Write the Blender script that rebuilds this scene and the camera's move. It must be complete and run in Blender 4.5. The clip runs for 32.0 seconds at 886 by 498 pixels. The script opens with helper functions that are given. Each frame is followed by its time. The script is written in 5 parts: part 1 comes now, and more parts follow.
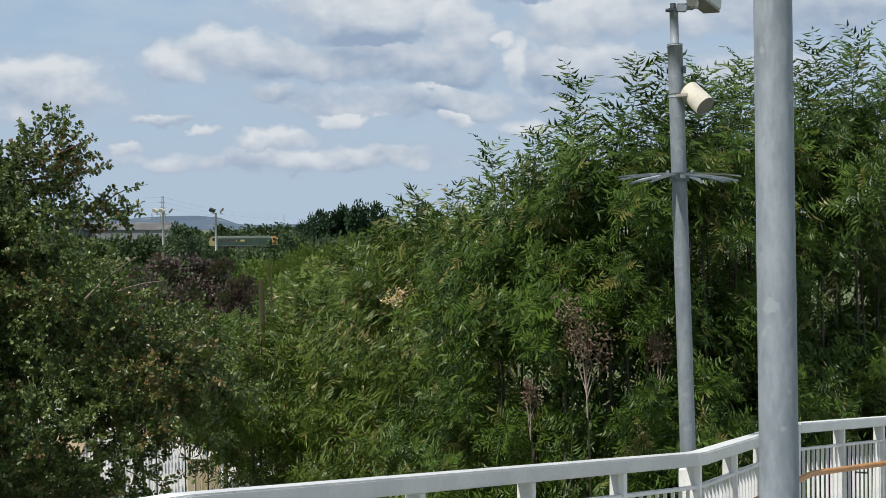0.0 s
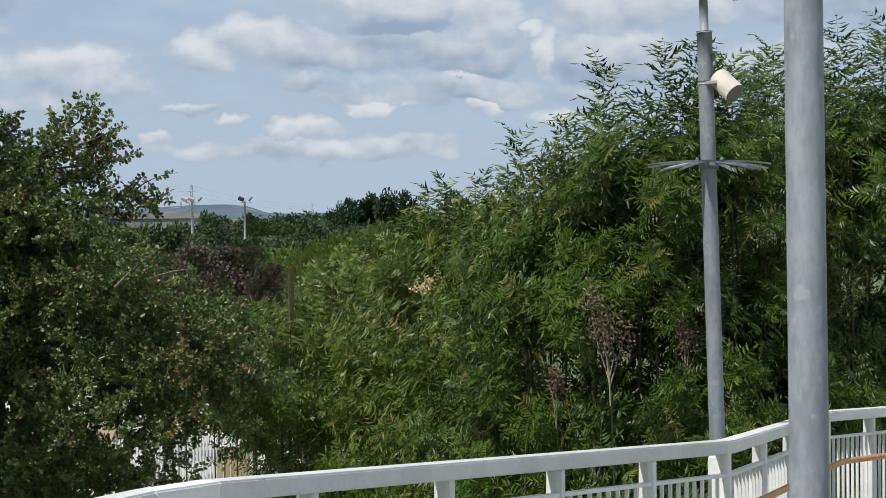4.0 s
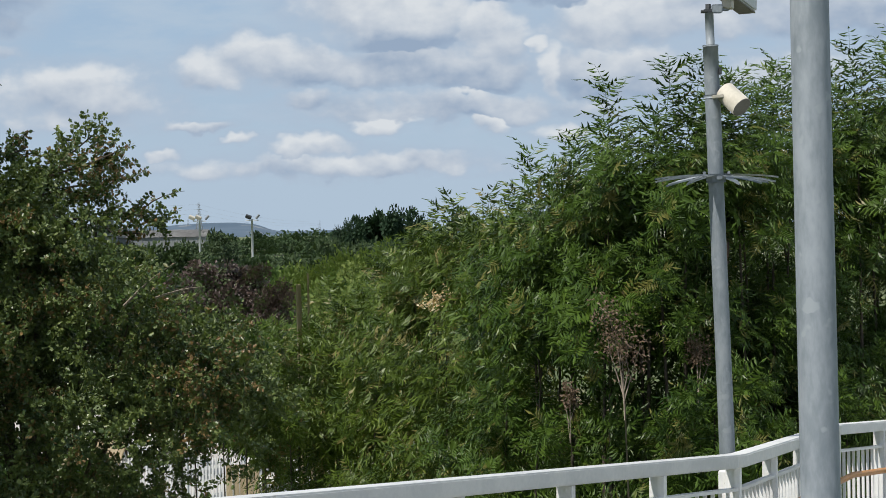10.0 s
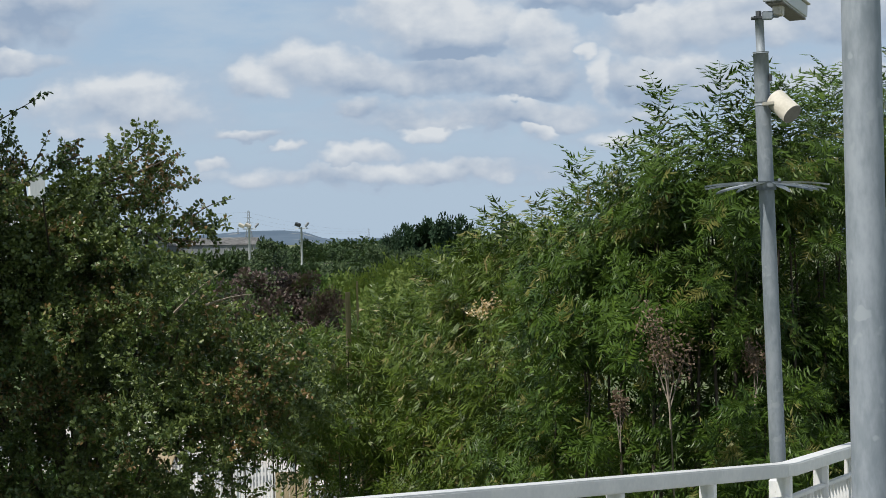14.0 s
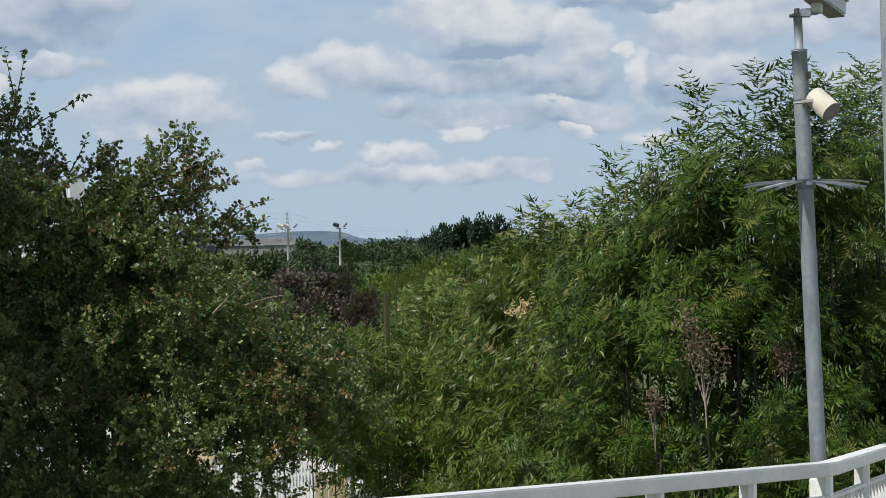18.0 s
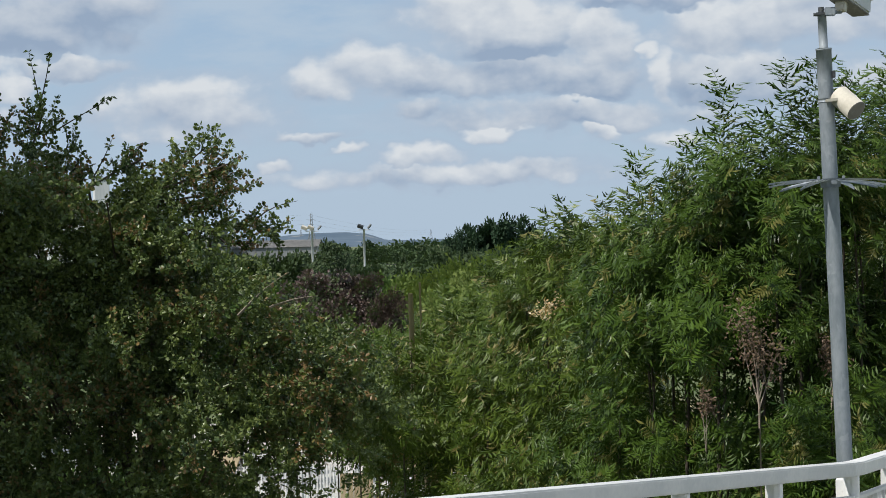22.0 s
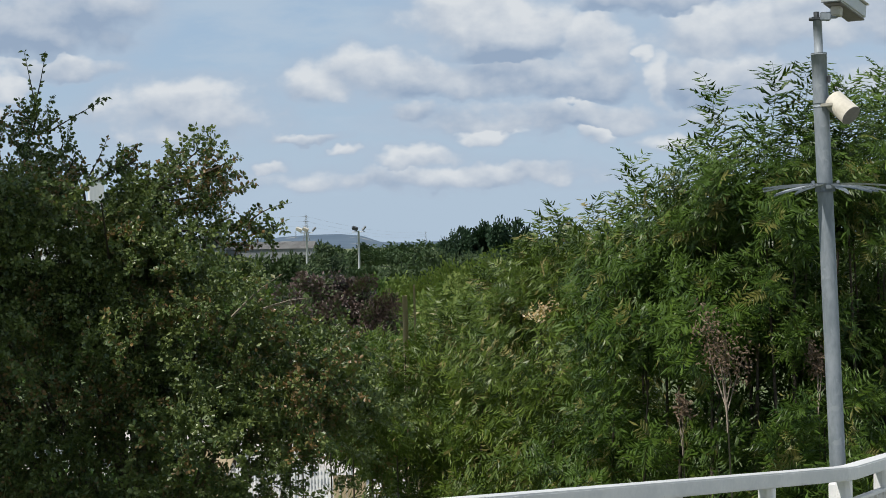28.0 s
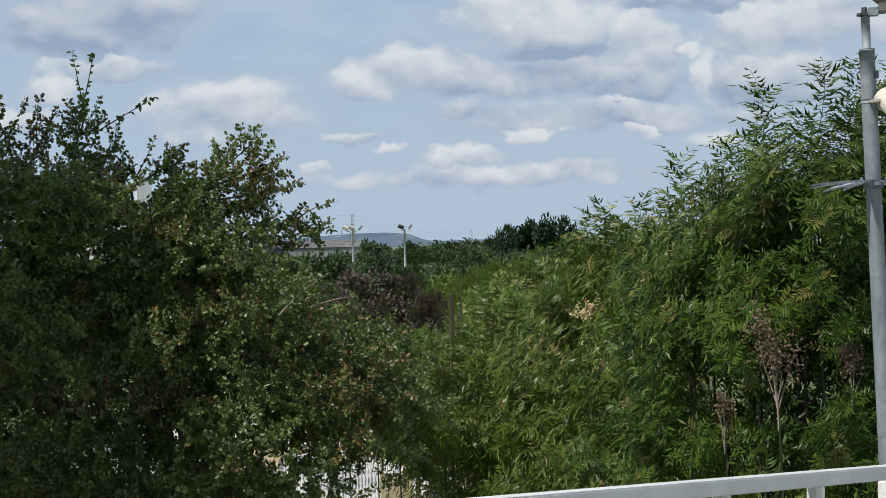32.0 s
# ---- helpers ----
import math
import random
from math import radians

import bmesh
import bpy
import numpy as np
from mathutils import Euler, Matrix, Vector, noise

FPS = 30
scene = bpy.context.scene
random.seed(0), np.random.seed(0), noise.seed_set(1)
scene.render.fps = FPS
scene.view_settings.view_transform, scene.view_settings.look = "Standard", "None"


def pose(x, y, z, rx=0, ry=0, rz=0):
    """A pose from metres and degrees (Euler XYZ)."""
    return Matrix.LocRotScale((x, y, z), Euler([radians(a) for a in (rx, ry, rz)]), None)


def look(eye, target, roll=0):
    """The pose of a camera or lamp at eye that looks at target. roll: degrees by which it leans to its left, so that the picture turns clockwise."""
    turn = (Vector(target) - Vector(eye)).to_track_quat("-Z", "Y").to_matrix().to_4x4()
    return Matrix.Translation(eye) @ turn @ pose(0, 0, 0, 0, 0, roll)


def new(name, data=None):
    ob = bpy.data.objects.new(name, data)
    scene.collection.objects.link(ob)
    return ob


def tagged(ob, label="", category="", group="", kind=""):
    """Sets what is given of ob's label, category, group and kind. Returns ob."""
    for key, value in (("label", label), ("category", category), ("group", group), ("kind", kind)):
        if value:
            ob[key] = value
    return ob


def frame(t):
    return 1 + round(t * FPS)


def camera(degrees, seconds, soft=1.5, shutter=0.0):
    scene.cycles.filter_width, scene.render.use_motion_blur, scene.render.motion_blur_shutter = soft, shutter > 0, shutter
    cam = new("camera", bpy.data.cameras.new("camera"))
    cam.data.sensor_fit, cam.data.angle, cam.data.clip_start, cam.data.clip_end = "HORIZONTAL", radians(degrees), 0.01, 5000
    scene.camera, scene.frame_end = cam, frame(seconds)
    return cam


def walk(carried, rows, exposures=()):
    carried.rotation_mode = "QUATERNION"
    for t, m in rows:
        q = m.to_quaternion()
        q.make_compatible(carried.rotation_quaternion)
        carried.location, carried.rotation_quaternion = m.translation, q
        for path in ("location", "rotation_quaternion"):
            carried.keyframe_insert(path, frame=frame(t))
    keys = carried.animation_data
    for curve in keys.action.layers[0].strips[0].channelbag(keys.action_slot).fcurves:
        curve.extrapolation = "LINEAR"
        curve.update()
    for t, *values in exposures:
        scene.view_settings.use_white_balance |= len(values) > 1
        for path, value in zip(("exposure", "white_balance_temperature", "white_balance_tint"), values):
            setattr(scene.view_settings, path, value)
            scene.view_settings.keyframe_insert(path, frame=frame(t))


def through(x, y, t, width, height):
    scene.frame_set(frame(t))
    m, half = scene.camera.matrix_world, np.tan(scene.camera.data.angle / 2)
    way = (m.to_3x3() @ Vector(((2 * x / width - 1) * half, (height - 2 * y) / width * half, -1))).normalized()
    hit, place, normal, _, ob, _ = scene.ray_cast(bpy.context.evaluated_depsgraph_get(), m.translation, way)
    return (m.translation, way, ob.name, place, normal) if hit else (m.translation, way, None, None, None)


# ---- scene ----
EYE_Z = 7.0

# seconds, x, z, yaw to the right, pitch, roll (degrees)
PATH = [
    (0, 0.005, 7.007, 2.885, -0.784, -0.442), (0.5, 0.006, 7.003, 2.885, -0.761, -0.488), (1, 0.006, 7.004, 2.783, -0.834, -0.609), (1.5, 0.007, 7.003, 2.664, -0.898, -0.691),
    (2, 0.006, 7.004, 2.570, -0.992, -0.721), (2.5, 0.006, 7.001, 2.460, -1.039, -0.642), (3, 0.005, 7.003, 2.326, -1.100, -0.584), (3.5, 0.003, 7.002, 2.139, -1.127, -0.538),
    (5.5, 0.002, 7.002, 1.755, -1.155, -0.412), (6, 0.001, 7.003, 1.734, -1.098, -0.437), (6.5, 0.001, 7.003, 1.726, -1.022, -0.463), (7, 0.002, 7.005, 1.731, -0.921, -0.483),
    (7.5, 0.000, 7.005, 1.792, -0.818, -0.560), (8, 0.001, 7.004, 1.844, -0.698, -0.633), (8.5, 0.000, 7.001, 1.895, -0.608, -0.689), (9, 0.000, 7.003, 1.874, -0.574, -0.782),
    (9.5, 0.000, 7.001, 1.819, -0.585, -0.862), (10, -0.001, 7.001, 1.749, -0.620, -0.961), (10.5, 0.001, 7.001, 1.593, -0.670, -1.096), (11, 0.002, 7.000, 1.448, -0.686, -1.120),
    (11.5, 0.003, 7.001, 1.302, -0.674, -1.150), (12, 0.002, 6.999, 1.184, -0.631, -1.049), (12.5, -0.000, 7.000, 1.023, -0.557, -0.984), (13, 0.000, 6.999, 0.779, -0.477, -0.952),
    (13.5, -0.001, 6.998, 0.470, -0.405, -0.918), (14, -0.002, 6.999, 0.204, -0.346, -0.957), (14.5, -0.004, 6.999, 0.002, -0.294, -0.920), (16.5, -0.002, 6.997, -0.647, -0.178, -1.125),
    (17, -0.001, 6.999, -0.814, -0.226, -1.209), (17.5, -0.000, 6.999, -0.944, -0.278, -1.205), (18, -0.001, 7.000, -1.006, -0.332, -1.215), (18.5, -0.000, 6.999, -1.059, -0.330, -1.204),
    (19, 0.000, 6.999, -1.116, -0.306, -1.267), (19.5, -0.001, 6.999, -1.217, -0.264, -1.340), (20, -0.002, 6.998, -1.360, -0.214, -1.361), (20.5, -0.005, 6.999, -1.501, -0.191, -1.400),
    (21, 0.000, 6.998, -1.660, -0.202, -1.433), (21.5, -0.001, 6.997, -1.745, -0.256, -1.461), (22, -0.001, 6.999, -1.773, -0.281, -1.460), (22.5, 0.001, 6.999, -1.744, -0.254, -1.428),
    (23, 0.001, 6.999, -1.658, -0.182, -1.278), (23.5, -0.003, 6.997, -1.575, -0.098, -1.111), (24, -0.005, 6.999, -1.572, -0.025, -1.018), (24.5, -0.003, 6.998, -1.626, 0.004, -0.980),
    (25, -0.004, 6.999, -1.769, 0.004, -1.051), (25.5, -0.002, 6.998, -1.921, 0.006, -1.122), (27.5, -0.003, 6.998, -1.734, -0.196, -1.175), (28, -0.000, 6.999, -1.599, -0.208, -1.145),
    (28.5, -0.002, 7.000, -1.522, -0.180, -1.127), (29, -0.002, 6.998, -1.541, -0.133, -1.136), (29.5, -0.002, 6.996, -1.636, -0.106, -1.160), (30, -0.005, 6.997, -1.822, -0.123, -1.236),
    (30.5, -0.002, 6.997, -2.055, -0.146, -1.251), (31, -0.002, 6.997, -2.315, -0.168, -1.273), (31.5, -0.002, 6.997, -2.666, -0.189, -1.323), (32, -0.002, 7.000, -3.057, -0.235, -1.340),
]


def shot(x, z, yaw, pitch, roll):
    return pose(x, 0, z, 90 + pitch, 0, -yaw) @ pose(0, 0, 0, 0, 0, roll)


cam = camera(27.52, 32.0, soft=0.9)
walk(cam, [(t, shot(*row)) for t, *row in PATH])

# ---- light ----
SUN_AZ, SUN_EL = -128.0, 54.0
scene.view_settings.exposure = 0.0


def spot(az, el, d):
    """The place at an azimuth (degrees right of north), an elevation and a distance to the north, as seen from the bridge."""
    a = math.tan(radians(az))
    return Vector((d * a, d, EYE_Z + d * math.tan(radians(el)) * math.hypot(1, a)))


def build_sun():
    data = bpy.data.lights.new("sun", "SUN")
    data.energy, data.angle, data.color = 4.8, radians(0.6), (1.0, 0.95, 0.87)
    sun = new("sun", data)
    a, e = radians(SUN_AZ), radians(SUN_EL)
    sun.matrix_basis = look((60 * math.sin(a) * math.cos(e), 60 * math.cos(a) * math.cos(e), 60 * math.sin(e) + 7), (0, 0, 7))


build_sun()


class Nodes:
    """Short hand for node trees."""

    def __init__(self, tree):
        self.tree = tree

    def add(self, kind):
        return self.tree.nodes.new(kind)

    def put(self, socket, value):
        if isinstance(value, bpy.types.NodeSocket):
            self.tree.links.new(value, socket)
        elif value is not None:
            socket.default_value = value

    def math(self, op, a, b=None, c=None, clamp=False):
        node = self.add("ShaderNodeMath")
        node.operation, node.use_clamp = op, clamp
        for socket, value in zip(node.inputs, (a, b, c)):
            self.put(socket, value)
        return node.outputs[0]

    def mix(self, fac, a, b, blend="MIX"):
        node = self.add("ShaderNodeMix")
        node.data_type, node.blend_type = "RGBA", blend
        self.put(node.inputs[0], fac)
        self.put(node.inputs[6], a)
        self.put(node.inputs[7], b)
        return node.outputs[2]

    def mix_value(self, fac, a, b):
        node = self.add("ShaderNodeMix")
        for socket, value in zip(node.inputs[0:1] + node.inputs[2:4], (fac, a, b)):
            self.put(socket, value)
        return node.outputs[0]

    def ramp(self, value, low, high, out_low=0.0, out_high=1.0, smooth=True):
        node = self.add("ShaderNodeMapRange")
        node.interpolation_type = "SMOOTHSTEP" if smooth else "LINEAR"
        for socket, v in zip(node.inputs, (value, low, high, out_low, out_high)):
            self.put(socket, v)
        return node.outputs[0]

    def noise(self, vector, scale, detail=4.0, rough=0.5):
        node = self.add("ShaderNodeTexNoise")
        self.put(node.inputs["Vector"], vector)
        node.inputs["Scale"].default_value = scale
        node.inputs["Detail"].default_value = detail
        node.inputs["Roughness"].default_value = rough
        return node.outputs["Fac"]

    def vec(self, x, y, z=0.0):
        node = self.add("ShaderNodeCombineXYZ")
        for socket, value in zip(node.inputs, (x, y, z)):
            self.put(socket, value)
        return node.outputs[0]


# fair-weather cumulus: azimuth, elevation, half width, half height (degrees), how much of it is sunlit
BANKS = [
    (-13.9, 7.0, 2.7, 1.3, 0.15), (-13.2, 5.5, 1.6, 0.35, 0.45), (-9.6, 4.1, 2.5, 0.85, 0.62), (-4.2, 5.2, 1.8, 0.75, 0.62), (-0.1, 6.9, 2.3, 1.2, 0.75),
    (0.3, 5.9, 1.9, 0.6, 0.12), (-0.1, 5.1, 4.0, 0.6, 0.3), (3.3, 5.9, 1.1, 1.1, 0.6), (3.0, 4.9, 1.8, 0.55, 0.2), (7.3, 6.4, 2.4, 1.0, 0.68),
    (5.1, 7.5, 2.6, 0.5, 0.2), (10.8, 6.6, 2.1, 1.0, 0.5), (15.0, 6.5, 2.8, 0.8, 0.3), (7.5, 4.7, 2.8, 0.8, 0.35), (12.3, 4.6, 2.2, 0.6, 0.5),
]
PUFFS = [
    (-2.65, 4.0, 1.05, 0.4, 0.4), (0.0, 3.35, 0.8, 0.36, 0.8), (3.4, 3.25, 0.55, 0.3, 0.85), (-4.8, 2.9, 0.5, 0.2, 0.85), (-2.3, 2.65, 1.3, 0.35, 0.75),
    (-7.0, 2.4, 0.6, 0.22, 0.7), (-1.2, 2.0, 5.0, 0.4, 0.5), (2.4, 3.75, 4.4, 0.5, 0.4), (5.4, 4.65, 0.5, 0.9, 0.8), (4.8, 5.7, 0.4, 0.3, 1.0),
    (5.6, 3.0, 0.8, 0.35, 0.75), (-15.0, 5.1, 0.8, 0.5, 0.8), (-16.5, 4.0, 1.2, 0.5, 0.6), (-6.2, 3.4, 1.2, 0.2, 0.45),
]


def build_sky():
    world = bpy.data.worlds.new("sky")
    scene.world = world
    world.use_nodes = True
    tree = world.node_tree
    tree.nodes.clear()
    n = Nodes(tree)
    way = n.add("ShaderNodeTexCoord").outputs["Generated"]
    split = n.add("ShaderNodeSeparateXYZ")
    n.put(split.inputs[0], way)
    u0 = n.math("MULTIPLY", n.math("ARCTAN2", split.outputs[0], split.outputs[1]), 180 / math.pi)
    v0 = n.math("MULTIPLY", n.math("ARCSINE", split.outputs[2]), 180 / math.pi)

    def field(du, dv, z, scale, detail, rough, tall=1.4):
        where = n.vec(n.math("ADD", u0, du), n.math("MULTIPLY", n.math("ADD", v0, dv), tall), z)
        return n.noise(where, scale, detail, rough)

    # the outline of each cloud is pulled about at two sizes
    u = n.math("ADD", u0, n.math("MULTIPLY_ADD", field(0, 0, 3.0, 0.55, 3.0, 0.55), 2.6, -1.3))
    v = n.math("ADD", v0, n.math("MULTIPLY_ADD", field(0, 0, 8.0, 0.7, 3.0, 0.55), 1.3, -0.65))
    puffs, puffs_up = field(0, 0, 4.0, 0.5, 5.0, 0.5), field(0.2, 0.4, 4.0, 0.5, 4.0, 0.45)
    depth = lit = None
    for az, el, w, h, tone in BANKS + PUFFS:
        w, h = 1.15 * w, 1.15 * h
        dx = n.math("MULTIPLY_ADD", u, 1 / w, -az / w)
        dy = n.math("MULTIPLY_ADD", v, 1 / h, -el / h)
        down = n.math("MAXIMUM", n.math("MULTIPLY", dy, 0.9), n.math("MULTIPLY", dy, -1.3))
        m = n.math("SUBTRACT", 1.0, n.math("MULTIPLY_ADD", dx, dx, n.math("MULTIPLY", down, down)))
        shine = n.math("MULTIPLY_ADD", dy, 0.5, tone)
        if depth is None:
            depth, lit = m, shine
        else:
            pick = n.ramp(n.math("SUBTRACT", m, depth), -0.3, 0.3)
            lit = n.mix_value(pick, lit, shine)
            depth = n.math("SMOOTH_MAX", depth, m, 0.25)
    # the rest of the sky, out of the north window, carries the same kind of cloud
    far = n.math("MAXIMUM", n.ramp(n.math("ABSOLUTE", u0), 18.5, 26.0), n.ramp(v0, 8.6, 13.0))
    rest = n.noise(n.vec(u0, n.math("MULTIPLY", v0, 1.9), 1.0), 0.07, 4.0, 0.5)
    rest = n.math("MULTIPLY_ADD", n.math("SUBTRACT", rest, 0.5), 3.4, n.math("MULTIPLY_ADD", far, 3.0, -3.0))
    lit = n.mix_value(far, lit, 0.6)
    depth = n.math("MAXIMUM", n.math("MAXIMUM", depth, -1.5), rest)
    here = n.math("MULTIPLY_ADD", n.math("SUBTRACT", puffs, 0.5), 3.0, n.math("ADD", depth, 0.1))
    relief = n.math("SUBTRACT", puffs, puffs_up)
    lit = n.ramp(n.math("MULTIPLY_ADD", relief, 2.0, lit), -0.05, 1.05, smooth=False)
    sky = n.add("ShaderNodeTexSky")
    sky.sky_type, sky.sun_disc = "NISHITA", False
    sky.sun_elevation, sky.sun_rotation = radians(SUN_EL), radians(SUN_AZ)
    sky.air_density, sky.dust_density, sky.ozone_density = 1.0, 0.6, 2.0
    veil = n.noise(n.vec(u0, n.math("MULTIPLY", v0, 3.2), 5.0), 0.22, 6.0, 0.6)
    veil = n.math("MULTIPLY", n.ramp(veil, 0.34, 0.64), 0.95)
    haze = n.mix(n.ramp(v0, 2.0, 40.0, 0.75, 0.25), sky.outputs[0], (*SKY_BLUE, 1))
    low = n.ramp(v0, 0.0, 8.0, 0.85, 0.0)
    base = n.mix(n.math("MAXIMUM", veil, low), haze, (*SKY_PALE, 1))
    cloud = n.mix(lit, (*CLOUD_SHADE, 1), (*CLOUD_LIT, 1))
    base = n.mix(n.math("MULTIPLY", n.ramp(here, -1.3, 0.3), 0.6), base, (*CLOUD_EDGE, 1))
    cover = n.math("MULTIPLY", n.ramp(here, -0.2, 0.85), 0.95)
    both = n.mix(cover, base, cloud)
    back = n.add("ShaderNodeBackground")
    n.put(back.inputs[0], both)
    back.inputs[1].default_value = 0.1
    out = n.add("ShaderNodeOutputWorld")
    n.put(out.inputs[0], back.outputs[0])


SKY_BLUE = (3.65, 5.0, 6.8)
SKY_PALE = (4.35, 5.45, 6.7)
CLOUD_SHADE = (3.0, 3.9, 5.25)
CLOUD_EDGE = (4.2, 5.1, 6.3)
CLOUD_LIT = (7.0, 7.35, 7.7)
build_sky()

# ---- materials ----


def material(name):
    mat = bpy.data.materials.new(name)
    mat.use_nodes = True
    mat.node_tree.nodes.clear()
    return mat, Nodes(mat.node_tree)


def finish(n, shader):
    n.put(n.add("ShaderNodeOutputMaterial").inputs[0], shader)


def surface(name, low, high, rough=0.6, metal=0.0, scale=6.0, fine=60.0, bump=0.15, stretch=(1, 1, 1), speck=None, vary=0.12):
    """A surface with broad stains, fine grain, a difference from piece to piece and fine relief."""
    mat, n = material(name)
    where = n.add("ShaderNodeTexCoord").outputs["Object"]
    mapping = n.add("ShaderNodeMapping")
    n.put(mapping.inputs[0], where)
    mapping.inputs["Scale"].default_value = stretch
    broad = n.noise(mapping.outputs[0], scale, 4.0, 0.6)
    grain = n.noise(mapping.outputs[0], fine, 3.0, 0.6)
    blend = n.ramp(n.math("MULTIPLY_ADD", grain, 0.35, n.math("MULTIPLY", broad, 0.65)), 0.34, 0.66)
    colour = n.mix(blend, (*low, 1), (*high, 1))
    if speck:
        tint, size, amount = speck
        spots = n.ramp(n.noise(where, size, 2.0, 0.5), 1 - amount, 1 - amount + 0.06)
        colour = n.mix(spots, colour, (*tint, 1))
    if vary:
        info = n.add("ShaderNodeObjectInfo").outputs["Random"]
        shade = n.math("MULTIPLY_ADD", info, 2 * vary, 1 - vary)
        colour = n.mix(1.0, colour, n.vec(shade, shade, shade), "MULTIPLY")
    shader = n.add("ShaderNodeBsdfPrincipled")
    n.put(shader.inputs["Base Color"], colour)
    n.put(shader.inputs["Roughness"], n.math("MULTIPLY_ADD", broad, 0.25, rough - 0.12, clamp=True))
    shader.inputs["Metallic"].default_value = metal
    if bump:
        relief = n.add("ShaderNodeBump")
        relief.inputs["Strength"].default_value = bump
        relief.inputs["Distance"].default_value = 0.01
        n.put(relief.inputs["Height"], grain)
        n.put(shader.inputs["Normal"], relief.outputs[0])
    finish(n, shader.outputs[0])
    return mat


def foliage(name, dark, light, dry=None, dry_share=0.0, through=0.35, gloss=0.45, spec=0.35):
    """Leaves: each spray and each leaf has its own tint, some have dried."""
    mat, n = material(name)
    info = n.add("ShaderNodeObjectInfo").outputs["Random"]
    island = n.add("ShaderNodeNewGeometry").outputs["Random Per Island"]
    pick = n.math("MULTIPLY_ADD", info, 0.35, n.math("MULTIPLY", island, 0.65), clamp=True)
    colour = n.mix(pick, (*dark, 1), (*light, 1))
    if dry:
        place = n.add("ShaderNodeNewGeometry").outputs["Position"]
        patch = n.noise(place, 2.2, 2.0, 0.5)
        spots = n.ramp(n.math("MULTIPLY_ADD", island, 0.45, patch), 1.0 - dry_share, 1.06 - dry_share)
        colour = n.mix(spots, colour, (*dry, 1))
    shader = n.add("ShaderNodeBsdfPrincipled")
    n.put(shader.inputs["Base Color"], colour)
    shader.inputs["Roughness"].default_value = gloss
    shader.inputs["Specular IOR Level"].default_value = spec
    glow = n.add("ShaderNodeBsdfTranslucent")
    n.put(glow.inputs[0], n.mix(1.0, colour, (1.25, 1.35, 0.6, 1), "MULTIPLY"))
    both = n.add("ShaderNodeMixShader")
    both.inputs[0].default_value = through
    n.put(both.inputs[1], shader.outputs[0])
    n.put(both.inputs[2], glow.outputs[0])
    finish(n, both.outputs[0])
    return mat


ASH = foliage("ash_leaf", (0.013, 0.038, 0.005), (0.09, 0.15, 0.02), (0.15, 0.15, 0.04), 0.04, 0.13, 0.42, 0.3)
ASH_FAR = foliage("willow_leaf", (0.018, 0.045, 0.006), (0.125, 0.178, 0.024), (0.19, 0.17, 0.06), 0.05, 0.14, 0.42, 0.3)
HAW = foliage("hawthorn_leaf", (0.018, 0.048, 0.014), (0.165, 0.205, 0.056), (0.19, 0.12, 0.05), 0.085, 0.18, 0.4, 0.45)
COPPER = foliage("copper_leaf", (0.046, 0.034, 0.032), (0.155, 0.11, 0.098), (0.07, 0.10, 0.04), 0.2, 0.2)
HEDGE = foliage("hedge_leaf", (0.035, 0.075, 0.018), (0.09, 0.14, 0.035), None, 0, 0.25, 0.6, 0.15)
PALE_HEDGE = foliage("pale_hedge_leaf", (0.09, 0.14, 0.035), (0.18, 0.22, 0.065), None, 0, 0.3, 0.6, 0.15)
DULL = foliage("dull_leaf", (0.03, 0.052, 0.024), (0.062, 0.092, 0.036), None, 0, 0.15, 0.6, 0.2)
SPINDLE = foliage("spindle_leaf", (0.05, 0.085, 0.02), (0.14, 0.175, 0.045), (0.16, 0.12, 0.05), 0.08, 0.25)
FAR_GREEN = foliage("far_leaf", (0.035, 0.065, 0.03), (0.07, 0.105, 0.045), None, 0, 0.15, 0.6, 0.15)
CONIFER = foliage("pine_needles", (0.014, 0.034, 0.018), (0.035, 0.066, 0.032), None, 0, 0.1, 0.6, 0.15)
DEAD = foliage("dead_leaf", (0.08, 0.054, 0.036), (0.20, 0.14, 0.095), None, 0, 0.2)
CREAM = foliage("cream_blossom", (0.55, 0.45, 0.32), (0.8, 0.70, 0.54), (0.5, 0.34, 0.2), 0.12, 0.3)
BARK = surface("bark", (0.035, 0.028, 0.022), (0.10, 0.08, 0.062), 0.9, 0, 12, 90, 0.6, (1, 1, 0.3))
PALE_BARK = surface("bleached_bark", (0.13, 0.11, 0.085), (0.25, 0.21, 0.165), 0.85, 0, 12, 90, 0.5, (1, 1, 0.3))
GALVANISED = surface("galvanised_steel", (0.17, 0.20, 0.225), (0.27, 0.30, 0.33), 0.6, 0.2, 9, 45, 0.08, (1, 1, 0.35), ((0.27, 0.30, 0.325), 12, 0.38))
SPIKE = surface("bright_zinc", (0.30, 0.34, 0.37), (0.42, 0.45, 0.48), 0.55, 0.2, 9, 45, 0.05)
DARK_STEEL = surface("dark_steel", (0.05, 0.055, 0.06), (0.12, 0.125, 0.13), 0.5, 0.6, 10, 80, 0.1)
WHITE_PAINT = surface("white_paint", (0.58, 0.59, 0.60), (0.70, 0.70, 0.69), 0.45, 0, 3.5, 40, 0.06, (1, 1, 1), ((0.45, 0.44, 0.42), 14, 0.27))
LAMP_WHITE = surface("white_enamel", (0.44, 0.415, 0.35), (0.53, 0.50, 0.43), 0.4, 0, 8, 60, 0.03)
